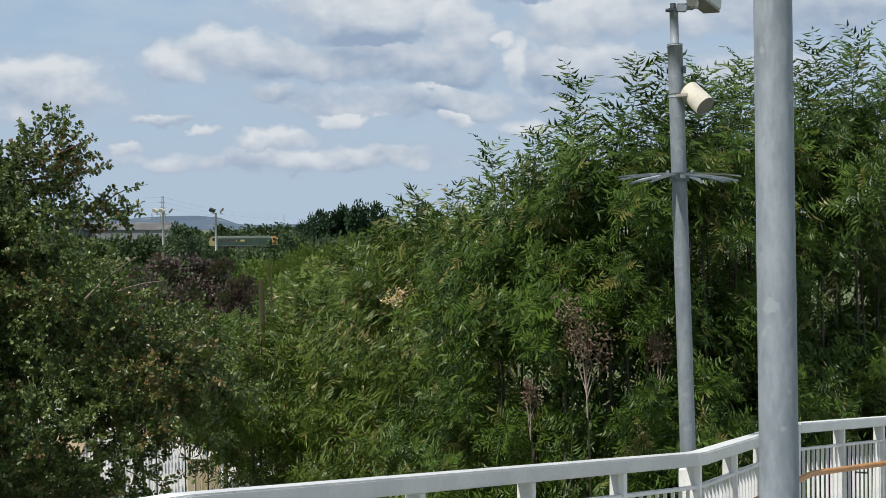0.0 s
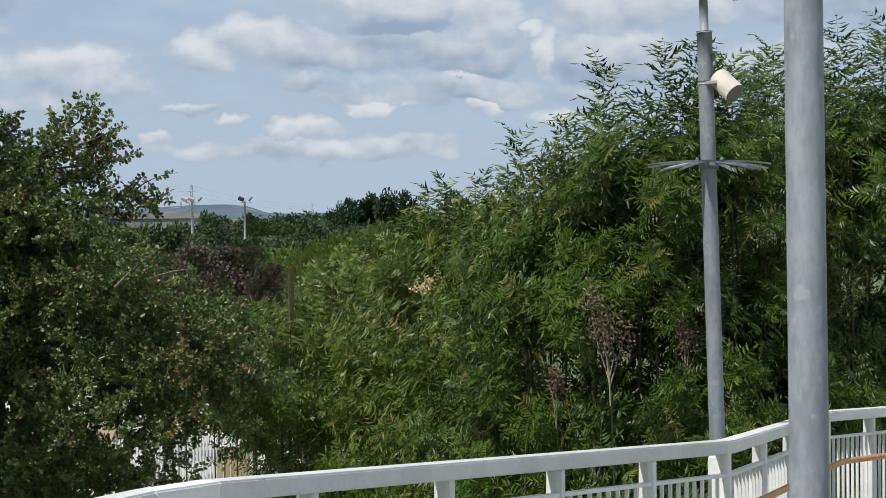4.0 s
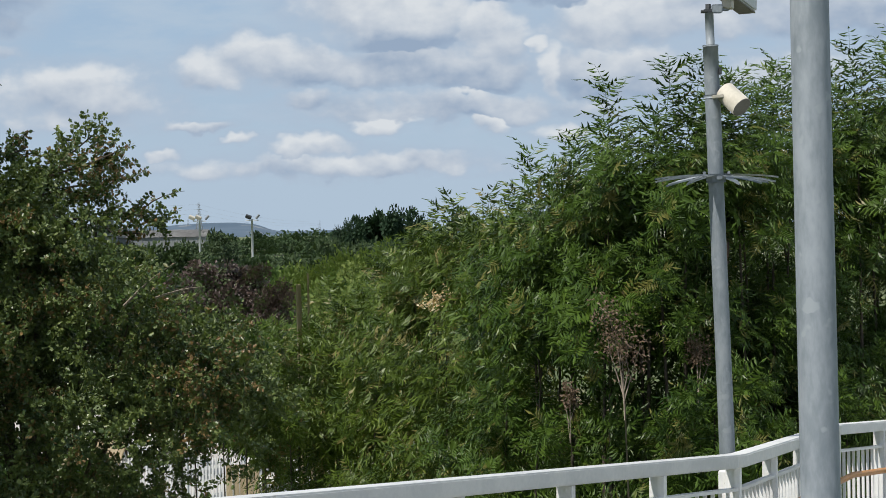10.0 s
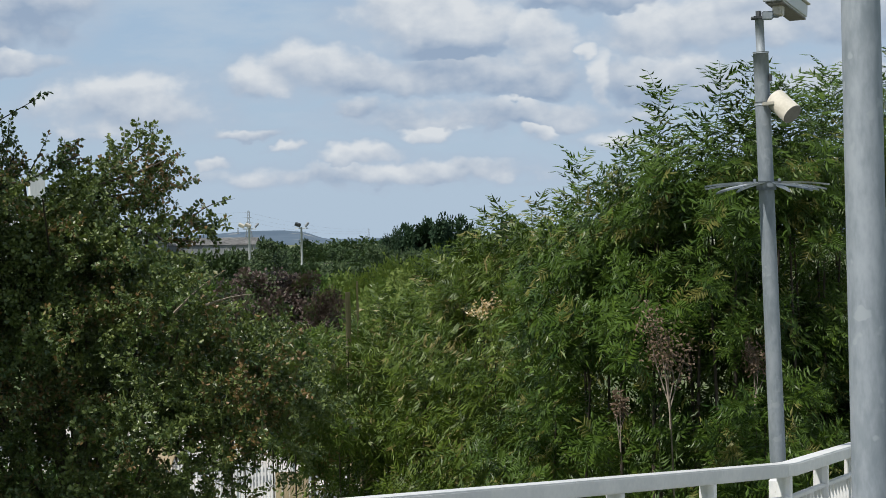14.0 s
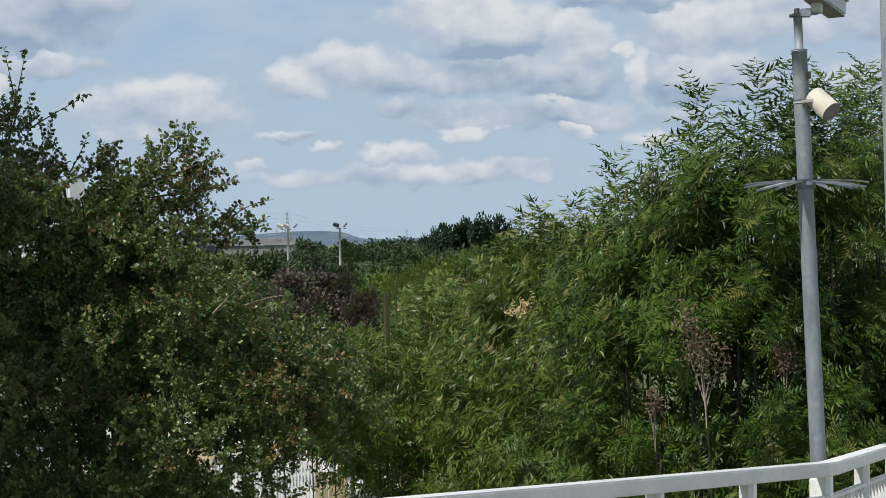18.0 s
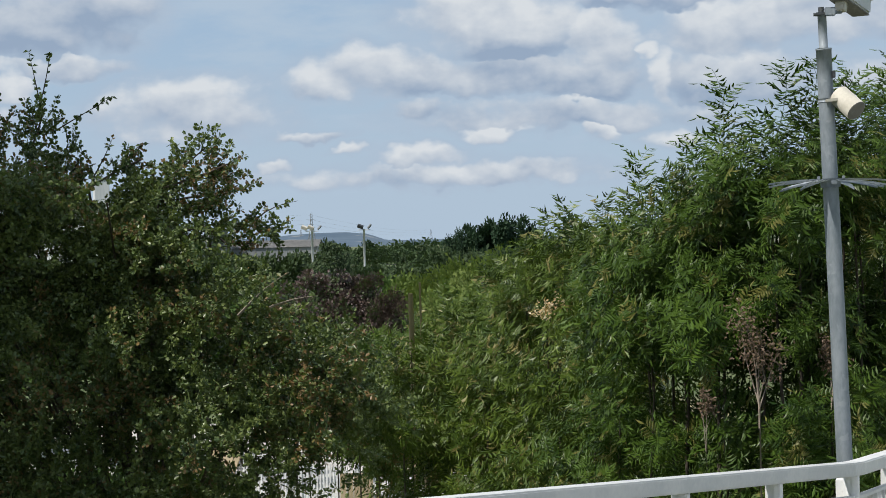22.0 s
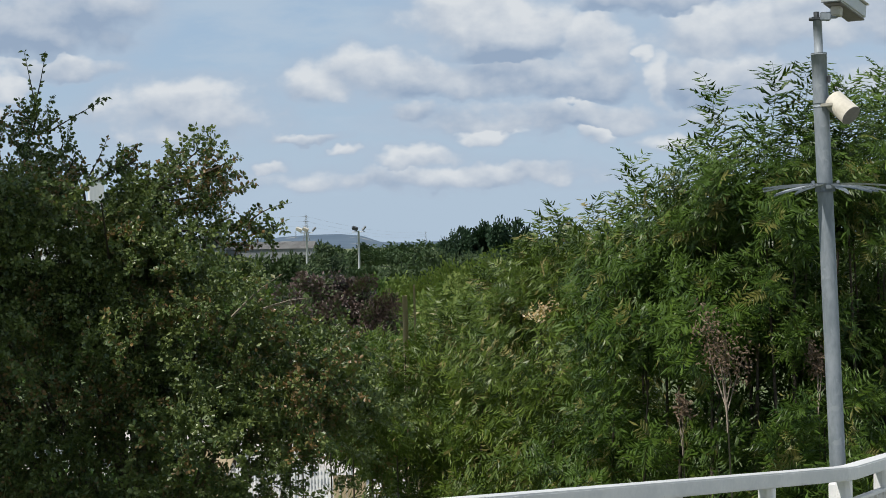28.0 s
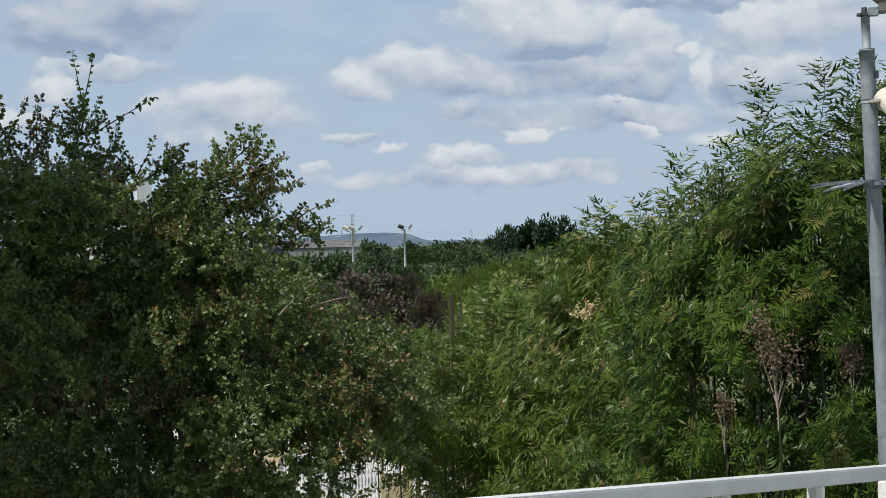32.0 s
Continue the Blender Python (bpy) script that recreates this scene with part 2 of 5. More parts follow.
SEAL = surface("dark_end_cap", (0.14, 0.13, 0.125), (0.2, 0.19, 0.18), 0.6, 0, 8, 60, 0.05)
HANDRAIL = surface("orange_brown_handrail", (0.42, 0.18, 0.05), (0.58, 0.28, 0.09), 0.4, 0, 9, 60, 0.05)
CONCRETE = surface("concrete", (0.30, 0.29, 0.27), (0.46, 0.45, 0.42), 0.85, 0, 1.5, 40, 0.3)
TIMBER = surface("weathered_timber", (0.30, 0.23, 0.14), (0.47, 0.38, 0.25), 0.8, 0, 5, 60, 0.3, (1, 1, 0.15))
PALING = surface("galvanised_paling", (0.46, 0.47, 0.48), (0.66, 0.66, 0.65), 0.55, 0.1, 2, 30, 0.05)
GRASS = surface("rough_grass", (0.045, 0.075, 0.02), (0.12, 0.14, 0.05), 0.95, 0, 0.05, 3, 0.5, (1, 1, 1), ((0.22, 0.20, 0.11), 0.02, 0.42), 0)
YARD = surface("pale_yard", (0.36, 0.34, 0.31), (0.52, 0.50, 0.46), 0.9, 0, 0.4, 8, 0.3, vary=0)
# the haze of distance is painted into the hill's blue colours
HAZED_HILL = surface("haze_tinted_hill", (0.045, 0.078, 0.118), (0.075, 0.112, 0.155), 1.0, 0, 0.006, 0.05, 0, (1, 1, 3), ((0.19, 0.20, 0.20), 0.012, 0.36), 0)
BALLAST = surface("dark_ballast", (0.05, 0.045, 0.04), (0.10, 0.09, 0.08), 0.95, 0, 0.5, 6, 0.3)
CLADDING = surface("grey_cladding", (0.16, 0.175, 0.19), (0.24, 0.255, 0.265), 0.6, 0, 0.1, 2, 0, vary=0.05)
ROOFING = surface("fibre_cement_roof", (0.18, 0.18, 0.178), (0.26, 0.257, 0.25), 0.8, 0, 0.15, 2, 0, vary=0.05)
SILO = surface("pale_silo", (0.50, 0.52, 0.54), (0.66, 0.67, 0.68), 0.6, 0, 0.15, 2, 0, (1, 1, 0.2), vary=0.05)
LOCO_GREEN = surface("locomotive_green", (0.018, 0.04, 0.03), (0.035, 0.065, 0.045), 0.45, 0, 0.6, 6, 0)
LOCO_YELLOW = surface("warning_yellow", (0.26, 0.23, 0.10), (0.34, 0.29, 0.13), 0.5, 0, 0.8, 8, 0)
LOCO_ORANGE = surface("orange_end", (0.36, 0.19, 0.08), (0.45, 0.24, 0.10), 0.5, 0, 0.8, 8, 0)
LOCO_GREY = surface("weathered_grey", (0.18, 0.19, 0.19), (0.30, 0.31, 0.31), 0.6, 0, 0.8, 8, 0)
LOCO_DARK = surface("underframe_black", (0.02, 0.02, 0.02), (0.05, 0.048, 0.045), 0.7, 0, 0.8, 8, 0)
GLASS_DARK = surface("dark_window", (0.015, 0.018, 0.02), (0.03, 0.034, 0.038), 0.15, 0, 1, 8, 0)
RED_PLASTIC = surface("faded_orange_plastic", (0.60, 0.22, 0.14), (0.72, 0.34, 0.24), 0.6, 0, 4, 30, 0.05)

# ---- mesh helpers ----


def mesh_of(bm, name, mat, smooth=False):
    data = bpy.data.meshes.new(name)
    bm.to_mesh(data)
    bm.free()
    data.materials.append(mat)
    if smooth:
        data.polygons.foreach_set("use_smooth", [True] * len(data.polygons))
    return data


def part(name, bm, mat, parent=None, label="", m=None, smooth=False):
    """Links a bmesh (or a shared mesh) as one object under its thing."""
    data = bm if isinstance(bm, bpy.types.Mesh) else mesh_of(bm, name, mat, smooth)
    ob = new(name, data)
    if parent:
        ob.parent = parent
    if m is not None:
        ob.matrix_basis = m
    if label:
        tagged(ob, label)
    return ob


def thing(name, label, category, at=(0, 0, 0), group="", kind="", turn=0.0):
    ob = new(name)
    ob.empty_display_size = 0.2
    ob.matrix_basis = pose(at[0], at[1], at[2], 0, 0, turn)
    return tagged(ob, label, category, group, kind)


def add_box(bm, size, m=Matrix(), bevel=0.0):
    made = bmesh.ops.create_cube(bm, size=1.0, matrix=m @ Matrix.Diagonal((*size, 1)))
    if bevel:
        edges = list({e for v in made["verts"] for e in v.link_edges})
        bmesh.ops.bevel(bm, geom=edges, offset=bevel, segments=2, affect="EDGES")
    return bm


def box(size, m=Matrix(), bevel=0.0):
    return add_box(bmesh.new(), size, m, bevel)


def add_tube(bm, points, radii, sides=8, caps=True):
    """A tapered tube along a line of points."""
    rings = []
    points = [Vector(p) for p in points]
    for i, p in enumerate(points):
        way = (points[min(i + 1, len(points) - 1)] - points[max(i - 1, 0)]).normalized()
        side = way.orthogonal().normalized() if abs(way.z) > 0.9 else way.cross(Vector((0, 0, 1))).normalized()
        if abs(way.z) > 0.9:
            side = (Vector((1, 0, 0)) - way * way.x).normalized()
        up = side.cross(way)
        rings.append([bm.verts.new(p + radii[i] * (math.cos(a) * side + math.sin(a) * up))
                      for a in (2 * math.pi * k / sides for k in range(sides))])
    for a, b in zip(rings, rings[1:]):
        for k in range(sides):
            bm.faces.new((a[k], a[(k + 1) % sides], b[(k + 1) % sides], b[k]))
    if caps:
        bm.faces.new(rings[0])
        bm.faces.new(list(reversed(rings[-1])))
    return bm


def tube(points, radii, sides=8, caps=True):
    return add_tube(bmesh.new(), points, radii, sides, caps)


def aim(a, b):
    """The pose at a whose z axis points to b."""
    a, b = Vector(a), Vector(b)
    return Matrix.Translation(a) @ (b - a).to_track_quat("Z", "Y").to_matrix().to_4x4()


def soup(triangles, name, mat):
    """A mesh from corner points made in code, each leaf an island of its own."""
    verts, faces = triangles
    data = bpy.data.meshes.new(name)
    data.from_pydata(verts, [], faces)
    data.materials.append(mat)
    return data

# ---- ground and bridge ----


def build_ground():
    bm = bmesh.new()
    rings = [0, 6, 15, 30, 60, 120, 250, 500, 1000, 2000, 3200, 4700]
    loops = []
    for r in rings[1:]:
        loops.append([bm.verts.new((r * math.sin(a), r * math.cos(a), 0.25 * noise.noise(Vector((r * math.sin(a), r * math.cos(a), 0)) * 0.03) - 0.1))
                      for a in (2 * math.pi * k / 72 for k in range(72))])
    mid = bm.verts.new((0, 0, -0.1))
    for k in range(72):
        bm.faces.new((mid, loops[0][(k + 1) % 72], loops[0][k]))
        for a, b in zip(loops, loops[1:]):
            bm.faces.new((a[k], a[(k + 1) % 72], b[(k + 1) % 72], b[k]))
    tagged(part("ground", bm, GRASS, smooth=True), "rough grassy ground with dry patches", "ground", kind="structure")
    yard = tagged(part("yard", box((16, 26, 0.3), pose(-8.5, 56, 0.03)), YARD), "pale concrete yard behind the palisade fence", "yard", kind="structure")
    return yard


build_ground()

# stations of the parapet's top inner edge, going down the ramp
LANDING = [Vector((-2.2, 4.89, 5.955)), Vector((-1.59, 5.75, 5.955)), Vector((-0.98, 6.61, 5.955))]
RAMP_A = [Vector((-0.27, 7.617, 5.908)), Vector((0.339, 8.479, 5.827)), Vector((0.949, 9.341, 5.746)), Vector((1.558, 10.202, 5.664)), Vector((2.168, 11.064, 5.583))]
RAMP_B = [Vector((2.585, 12.056, 5.512)), Vector((3.002, 13.048, 5.442))]
CORNER = Vector((3.60, 14.36, 5.385))
RAMP_C = [Vector((4.20, 15.22, 5.318)), Vector((4.80, 16.08, 5.242)), Vector((5.40, 16.94, 5.166)), Vector((6.0, 17.8, 5.09)), Vector((6.6, 18.66, 5.014))]
STEP_A = RAMP_A[1] - RAMP_A[0]
RAIL_LINE = [LANDING[0] - Vector((0, 0, 0.012)), RAMP_A[0] - STEP_A * 0.95 - Vector((0, 0, 0.017)), RAMP_A[0] - STEP_A * 0.6, RAMP_A[4] - STEP_A * 0.09, RAMP_A[4] + (RAMP_B[0] - RAMP_A[4]) * 0.09, CORNER, RAMP_C[-1]]
POST_PLACES = [LANDING[0], LANDING[1], LANDING[2]] + RAMP_A + RAMP_B + [CORNER] + RAMP_C
RAIL_HEIGHT = 1.15


def run_sections():
    return list(zip(RAIL_LINE, RAIL_LINE[1:]))


def frame_of(a, b):
    """Axes of a parapet section: along it, and level to its outer side."""
    along = (b - a).normalized()
    out = Vector((-along.y, along.x, 0)).normalized()
    return along, out


def add_bar(bm, a, b, wide, high, shift, drop, bevel=0.0):
    """A bar from a to b: shift to the outer side, drop below the line; wide across, high down."""
    along, out = frame_of(a, b)
    up = out.cross(along) * -1
    up = along.cross(out) * -1 if up.z < 0 else up
    mid = (a + b) / 2 + out * (shift + wide / 2) - Vector((0, 0, drop + high / 2))
    m = Matrix((along, out, up)).transposed().to_4x4()
    m.translation = mid
    add_box(bm, ((b - a).length, wide, high), m, bevel)


def build_parapet():
    rail = thing("bridge_railing", "white painted steel ramp railing with vertical bars", "railing")
    for a, b in run_sections():
        bm = bmesh.new()
        add_bar(bm, a, b + (b - a).normalized() * 0.012, 0.11, 0.082, 0, 0, 0.008)
        part("top_rail", bm, WHITE_PAINT, rail)
        bm = bmesh.new()
        add_bar(bm, a, b, 0.045, 0.02, 0.02, 0.205)
        part("mid_rail", bm, WHITE_PAINT, rail)
        bm = bmesh.new()
        add_bar(bm, a, b, 0.05, 0.03, 0.02, RAIL_HEIGHT - 0.15)
        part("bottom_rail", bm, WHITE_PAINT, rail)
    # handrail on the inner side
    bm = bmesh.new()
    line = []
    for i, p in enumerate(RAIL_LINE[2:]):
        along, out = frame_of(RAIL_LINE[i + 1], p)
        line.append(p - out * 0.09 - Vector((0, 0, 0.40)))
    line[0] = line[1] + (line[0] - line[1]) * 0.02
    add_tube(bm, line, [0.024] * len(line), 12)
    part("handrail", bm, HANDRAIL, rail, "orange-brown coated tubular handrail", smooth=True)
    bar_mesh, post_meshes = None, {}
    for a, b in run_sections():
        along, out = frame_of(a, b)
        flat = math.degrees(math.atan2(along.y, along.x))
        length = (b - a).length
        posts = [(p - a).dot(along) for p in POST_PLACES]
        posts = [s for s in posts if -0.02 < s < length - 0.02]
        # stations that belong to this line
        posts = sorted(s for s, p in ((s, a + along * s) for s in posts) if min((p - q).length for q in POST_PLACES) < 0.06)
        if "post" not in post_meshes:
            bm = bmesh.new()
            add_box(bm, (0.045, 0.04, RAIL_HEIGHT + 0.1), pose(0, 0.03, -0.08 - (RAIL_HEIGHT + 0.1) / 2), 0.004)
            post_meshes["post"] = mesh_of(bm, "post", WHITE_PAINT)
            bm = bmesh.new()
            outline = [(0.05, -0.08), (0.108, -0.08), (0.13, -RAIL_HEIGHT - 0.12), (0.05, -RAIL_HEIGHT - 0.12)]
            near = [bm.verts.new((-0.007, y, z)) for y, z in outline]
            away = [bm.verts.new((0.007, y, z)) for y, z in outline]
            bm.faces.new(list(reversed(near)))
            bm.faces.new(away)
            for k in range(4):
                bm.faces.new((near[k], near[(k + 1) % 4], away[(k + 1) % 4], away[k]))
            bmesh.ops.recalc_face_normals(bm, faces=bm.faces[:])
            post_meshes["web"] = mesh_of(bm, "post_web", WHITE_PAINT)
            bar_mesh = mesh_of(box((0.012, 0.022, RAIL_HEIGHT - 0.36), pose(0, 0.042, -0.222 - (RAIL_HEIGHT - 0.36) / 2)), "bar", WHITE_PAINT)
        for s in posts:
            p = a + along * s
            m = pose(p.x, p.y, p.z, 0, 0, flat)
            post = part("post", post_meshes["post"], WHITE_PAINT, rail, m=m)
            part("web_plate", post_meshes["web"], WHITE_PAINT, post)
        count = int(length / 0.108)
        for k in range(count):
            s = (k + 0.5) * length / count
            if min([abs(s - q) for q in posts] or [1]) < 0.035:
                continue
            p = a + along * s
            part("bar", bar_mesh, WHITE_PAINT, rail, m=pose(p.x, p.y, p.z, 0, 0, flat))
    # brackets of the handrail
    for p, q in zip(RAMP_C, RAMP_C[1:]):
        along, out = frame_of(p, q)
        foot = p + (q - p) * 0.3
        part("handrail_bracket", tube([foot + out * 0.03 - Vector((0, 0, 0.47)), foot - out * 0.08 - Vector((0, 0, 0.47)), foot - out * 0.09 - Vector((0, 0, 0.42))], [0.008] * 3, 6), DARK_STEEL, rail)
    # deck under it
    bm = bmesh.new()
    for a, b in run_sections():
        along, out = frame_of(a, b)
        add_bar(bm, a - along * 0.1, b + along * 0.1, 2.4, 0.22, -2.3, RAIL_HEIGHT + 0.005)
    tagged(part("ramp_deck", bm, CONCRETE), "concrete ramp deck under the white railing", "ramp", kind="structure")
    bm = bmesh.new()
    add_box(bm, (7.0, 7.2, 0.25), pose(0.4, 2.0, 5.25), 0.02)
    tagged(part("bridge_deck", bm, CONCRETE), "concrete footbridge deck", "bridge deck", kind="structure")
    for x, y, h in ((-2.4, 4.2, 5.1), (3.2, 4.2, 5.1), (0.9, 9.9, 4.2), (3.5, 15.2, 3.8), (-2.4, -1, 5.1), (3.2, -1, 5.1)):
        tagged(part("bridge_column", tube([(x, y, -0.2), (x, y, h)], [0.2, 0.2], 16), CONCRETE, smooth=True), "round concrete bridge column", "column", kind="structure")


build_parapet()


def build_near_post():
    post = thing("lighting_column", "tall grey galvanised steel lighting column", "column", (1.533, 6.4, 5.375))
    bm = bmesh.new()
    n = 40
    pts = [(-0.0085 * h, 0, h) for h in (i * 6.0 / n for i in range(n + 1))]
    add_tube(bm, pts, [0.0715 - 0.0012 * p[2] for p in pts], 40)
    part("shaft", bm, GALVANISED, post, "weathered galvanised steel tube", smooth=True)
    part("base_plate", box((0.3, 0.3, 0.02), pose(0, 0, 0.01), 0.004), GALVANISED, post)
    for x in (-0.11, 0.11):
        for y in (-0.11, 0.11):
            part("anchor_bolt", tube([(x, y, 0.02), (x, y, 0.055)], [0.014, 0.014], 6), DARK_STEEL, post)
    part("lantern_arm", tube([(-0.051, 0, 5.95), (-0.053, 0, 6.2), (0.1, 0, 6.3), (0.5, 0, 6.33)], [0.035, 0.035, 0.03, 0.03], 12), GALVANISED, post, smooth=True)
    part("lantern", box((0.45, 0.2, 0.1), pose(0.7, 0, 6.33), 0.03), LAMP_WHITE, post)


build_near_post()

POLE = Vector((2.335, 12.5, 5.436))


def build_camera_pole():
    """The far pole leans: about two degrees off the plumb line."""
    lean = Vector((2.26 - 2.335, 0, 8.241 - 5.436)).normalized()
    base = POLE - lean * (POLE.z / lean.z)
    pole = thing("mast_with_anti_climb_spikes", "grey galvanised pole with spiked collar, slightly leaning", "pole", base)
    top = (8.241) / lean.z
    bm = bmesh.new()
    n = 40
    add_tube(bm, [lean * (top * i / n) for i in range(n + 1)], [0.060 - 0.0075 * (i / n) for i in range(n + 1)], 32)
    part("shaft", bm, GALVANISED, pole, smooth=True)
    tip = lean * (top + 0.23)
    part("spigot", tube([lean * (top - 0.02), tip], [0.030, 0.030], 24), GALVANISED, pole, smooth=True)
    part("rim", tube([lean * (top - 0.004), lean * (top + 0.006)], [0.0555, 0.0555], 32), GALVANISED, pole, smooth=True)
    # collar of spikes
    collar_z = (7.324) / lean.z
    c = lean * collar_z
    collar = part("spike_collar", tube([c - lean * 0.03, c + lean * 0.03], [0.068, 0.068], 24), GALVANISED, pole, smooth=True)
    rng = random.Random(5)
    blade = None
    for k in range(14):
        a = 2 * math.pi * k / 14 + 0.1
        if math.sin(a) < -0.93:
            continue
        if blade is None:
            bm = bmesh.new()
            rows = [(0.06, 0.030, 0.016), (0.2, 0.034, 0.010), (0.32, 0.030, 0.0), (0.43, 0.006, -0.016)]
            left = [bm.verts.new((x, -w, z + 0.012)) for x, w, z in rows]
            mid = [bm.verts.new((x, 0, z)) for x, w, z in rows]
            right = [bm.verts.new((x, w, z + 0.012)) for x, w, z in rows]
            for i in range(3):
                bm.faces.new((left[i], left[i + 1], mid[i + 1], mid[i]))
                bm.faces.new((mid[i], mid[i + 1], right[i + 1], right[i]))
            bmesh.ops.solidify(bm, geom=bm.faces[:], thickness=0.004)
            blade = mesh_of(bm, "spike", SPIKE)
        part("spike", blade, GALVANISED, collar, m=Matrix.Translation(c) @ pose(0, 0, 0, 0, 0, math.degrees(a)) @ pose(0, 0, 0, 0, rng.uniform(-2, 5), 0))
    for x in (-0.085, 0.085):
        part("lug", box((0.02, 0.02, 0.035), Matrix.Translation(c + Vector((x, -0.03, 0.03))), 0.004), GALVANISED, collar)
    part("clamp_plate", box((0.05, 0.03, 0.03), Matrix.Translation(c + Vector((0.01, -0.065, 0.0))), 0.006), GALVANISED, collar)
    # passive sensor can
    can_at = spot_on(pole, (2.400, 12.42, 7.862))
    m = Matrix.Translation(can_at) @ pose(0, 0, 0, 0, 0, 0) @ aim((0, 0, 0), (0.085, -0.10, -0.105))
    can = part("sensor_housing", tube([(0, 0, -0.1), (0, 0, -0.094), (0, 0, 0.09)], [0.07, 0.074, 0.074], 40), LAMP_WHITE, pole, "cream white cylindrical housing", m=m, smooth=True)
    part("end_cap", tube([(0, 0, 0.089), (0, 0, 0.094)], [0.0735, 0.07], 40), SEAL, can, "dark grey end face")
    part("bracket", box((0.15, 0.05, 0.022), Matrix.Translation(spot_on(pole, (2.325, 12.415, 7.888))) @ pose(0, 0, 0, 0, -5, 0), 0.004), LAMP_WHITE, pole, "white painted bracket")
    part("band", tube([lean * ((7.89) / lean.z - 0.012), lean * ((7.89) / lean.z + 0.012)], [0.0575, 0.0575], 32), GALVANISED, pole, smooth=True)
    part("cable_box", box((0.02, 0.03, 0.05), Matrix.Translation(spot_on(pole, (2.318, 12.46, 8.065))), 0.004), DARK_STEEL, pole)
    # head: clamp and camera
    part("head_clamp", box((0.13, 0.07, 0.022), Matrix.Translation(tip + Vector((0.02, 0, 0.012))), 0.005), DARK_STEEL, pole)
    part("head_bolt", tube([tip + Vector((-0.005, 0, 0)), tip + Vector((-0.005, 0, 0.06))], [0.02, 0.02], 8), DARK_STEEL, pole)
    part("head_arm", box((0.12, 0.04, 0.045), Matrix.Translation(tip + Vector((0.08, 0, 0.035))), 0.006), GALVANISED, pole)
    m = Matrix.Translation(tip + Vector((0.135, 0.0, 0.1))) @ pose(0, 0, 0, 0, 0, -32) @ pose(0, 0, 0, -10, 0, 0)
    housing = part("camera_housing", box((0.14, 0.48, 0.105), pose(0, 0.14, 0.053), 0.012), SILO, pole, "pale grey weatherproof camera housing", m=m)
    part("sun_shield", box((0.155, 0.52, 0.012), pose(0, 0.15, 0.114), 0.004), LAMP_WHITE, housing)
    part("base_tray", box((0.125, 0.46, 0.012), pose(0, 0.14, -0.004), 0.003), SEAL, housing, "dark grey underside")
    part("rear_rim", box((0.147, 0.012, 0.112), pose(0, -0.104, 0.053), 0.004), CLADDING, housing)
    part("pedestal", box((0.07, 0.06, 0.07), pose(0, 0.0, -0.042), 0.006), LAMP_WHITE, housing, "white pedestal")
    part("clamp_bolt_plate", box((0.07, 0.05, 0.05), Matrix.Translation(tip + Vector((0.05, -0.03, 0.02))), 0.006), GALVANISED, pole)
    part("clamp_bolt", tube([tip + Vector((-0.06, -0.02, 0.008)), tip + Vector((-0.03, -0.02, 0.008))], [0.012, 0.012], 8), DARK_STEEL, pole)


def spot_on(ob, place):
    return Vector(place) - ob.matrix_basis.translation


build_camera_pole()


def build_barrier():
    """A pale capped post with an orange panel, half hidden behind the railing."""
    at = Vector((2.02, 11.3, 5.53))
    stub = thing("marker_post", "pale capped post with a faded orange panel behind railing", "post", (at.x + 0.17, at.y + 0.35, 4.2))
    bm = bmesh.new()
    add_tube(bm, [(0, 0, -4.2), (0, 0, 1.2), (0, 0, 1.26)], [0.075, 0.075, 0.03], 4)
    part("shaft", bm, WHITE_PAINT, stub)
    part("panel", box((0.06, 0.012, 0.5), pose(-0.02, -0.09, 0.8), 0.003), RED_PLASTIC, stub, "faded orange panel")


build_barrier()

# ---- leaves and trees ----


def leaf_blade(verts, faces, base, way, side, length, width, fold, droop=0.0, root=None):
    """One pointed leaf of two faces, folded along its rib; it grows from the vertex root, if there is one."""
    up = way.cross(side)
    mid = base + way * length * 0.45
    tip = base + way * length - up * (droop * length)
    k = len(verts)
    if root is None:
        verts.append(tuple(base))
        root, k = k, k + 1
    verts.extend([tuple(mid + side * width / 2 + up * fold * width), tuple(tip), tuple(mid - side * width / 2 + up * fold * width)])
    faces.extend([(root, k, k + 1), (root, k + 1, k + 2)])


def stick(verts, faces, a, b, ra, rb):
    """A thin three-sided stem."""
    way = (b - a).normalized()
    s = way.orthogonal().normalized()
    u = way.cross(s)
    k = len(verts)
    for p, r in ((a, ra), (b, rb)):
        for j in range(3):
            g = 2 * math.pi * j / 3
            verts.append(tuple(p + r * (math.cos(g) * s + math.sin(g) * u)))
    for j in range(3):
        faces.append((k + j, k + (j + 1) % 3, k + 3 + (j + 1) % 3, k + 3 + j))


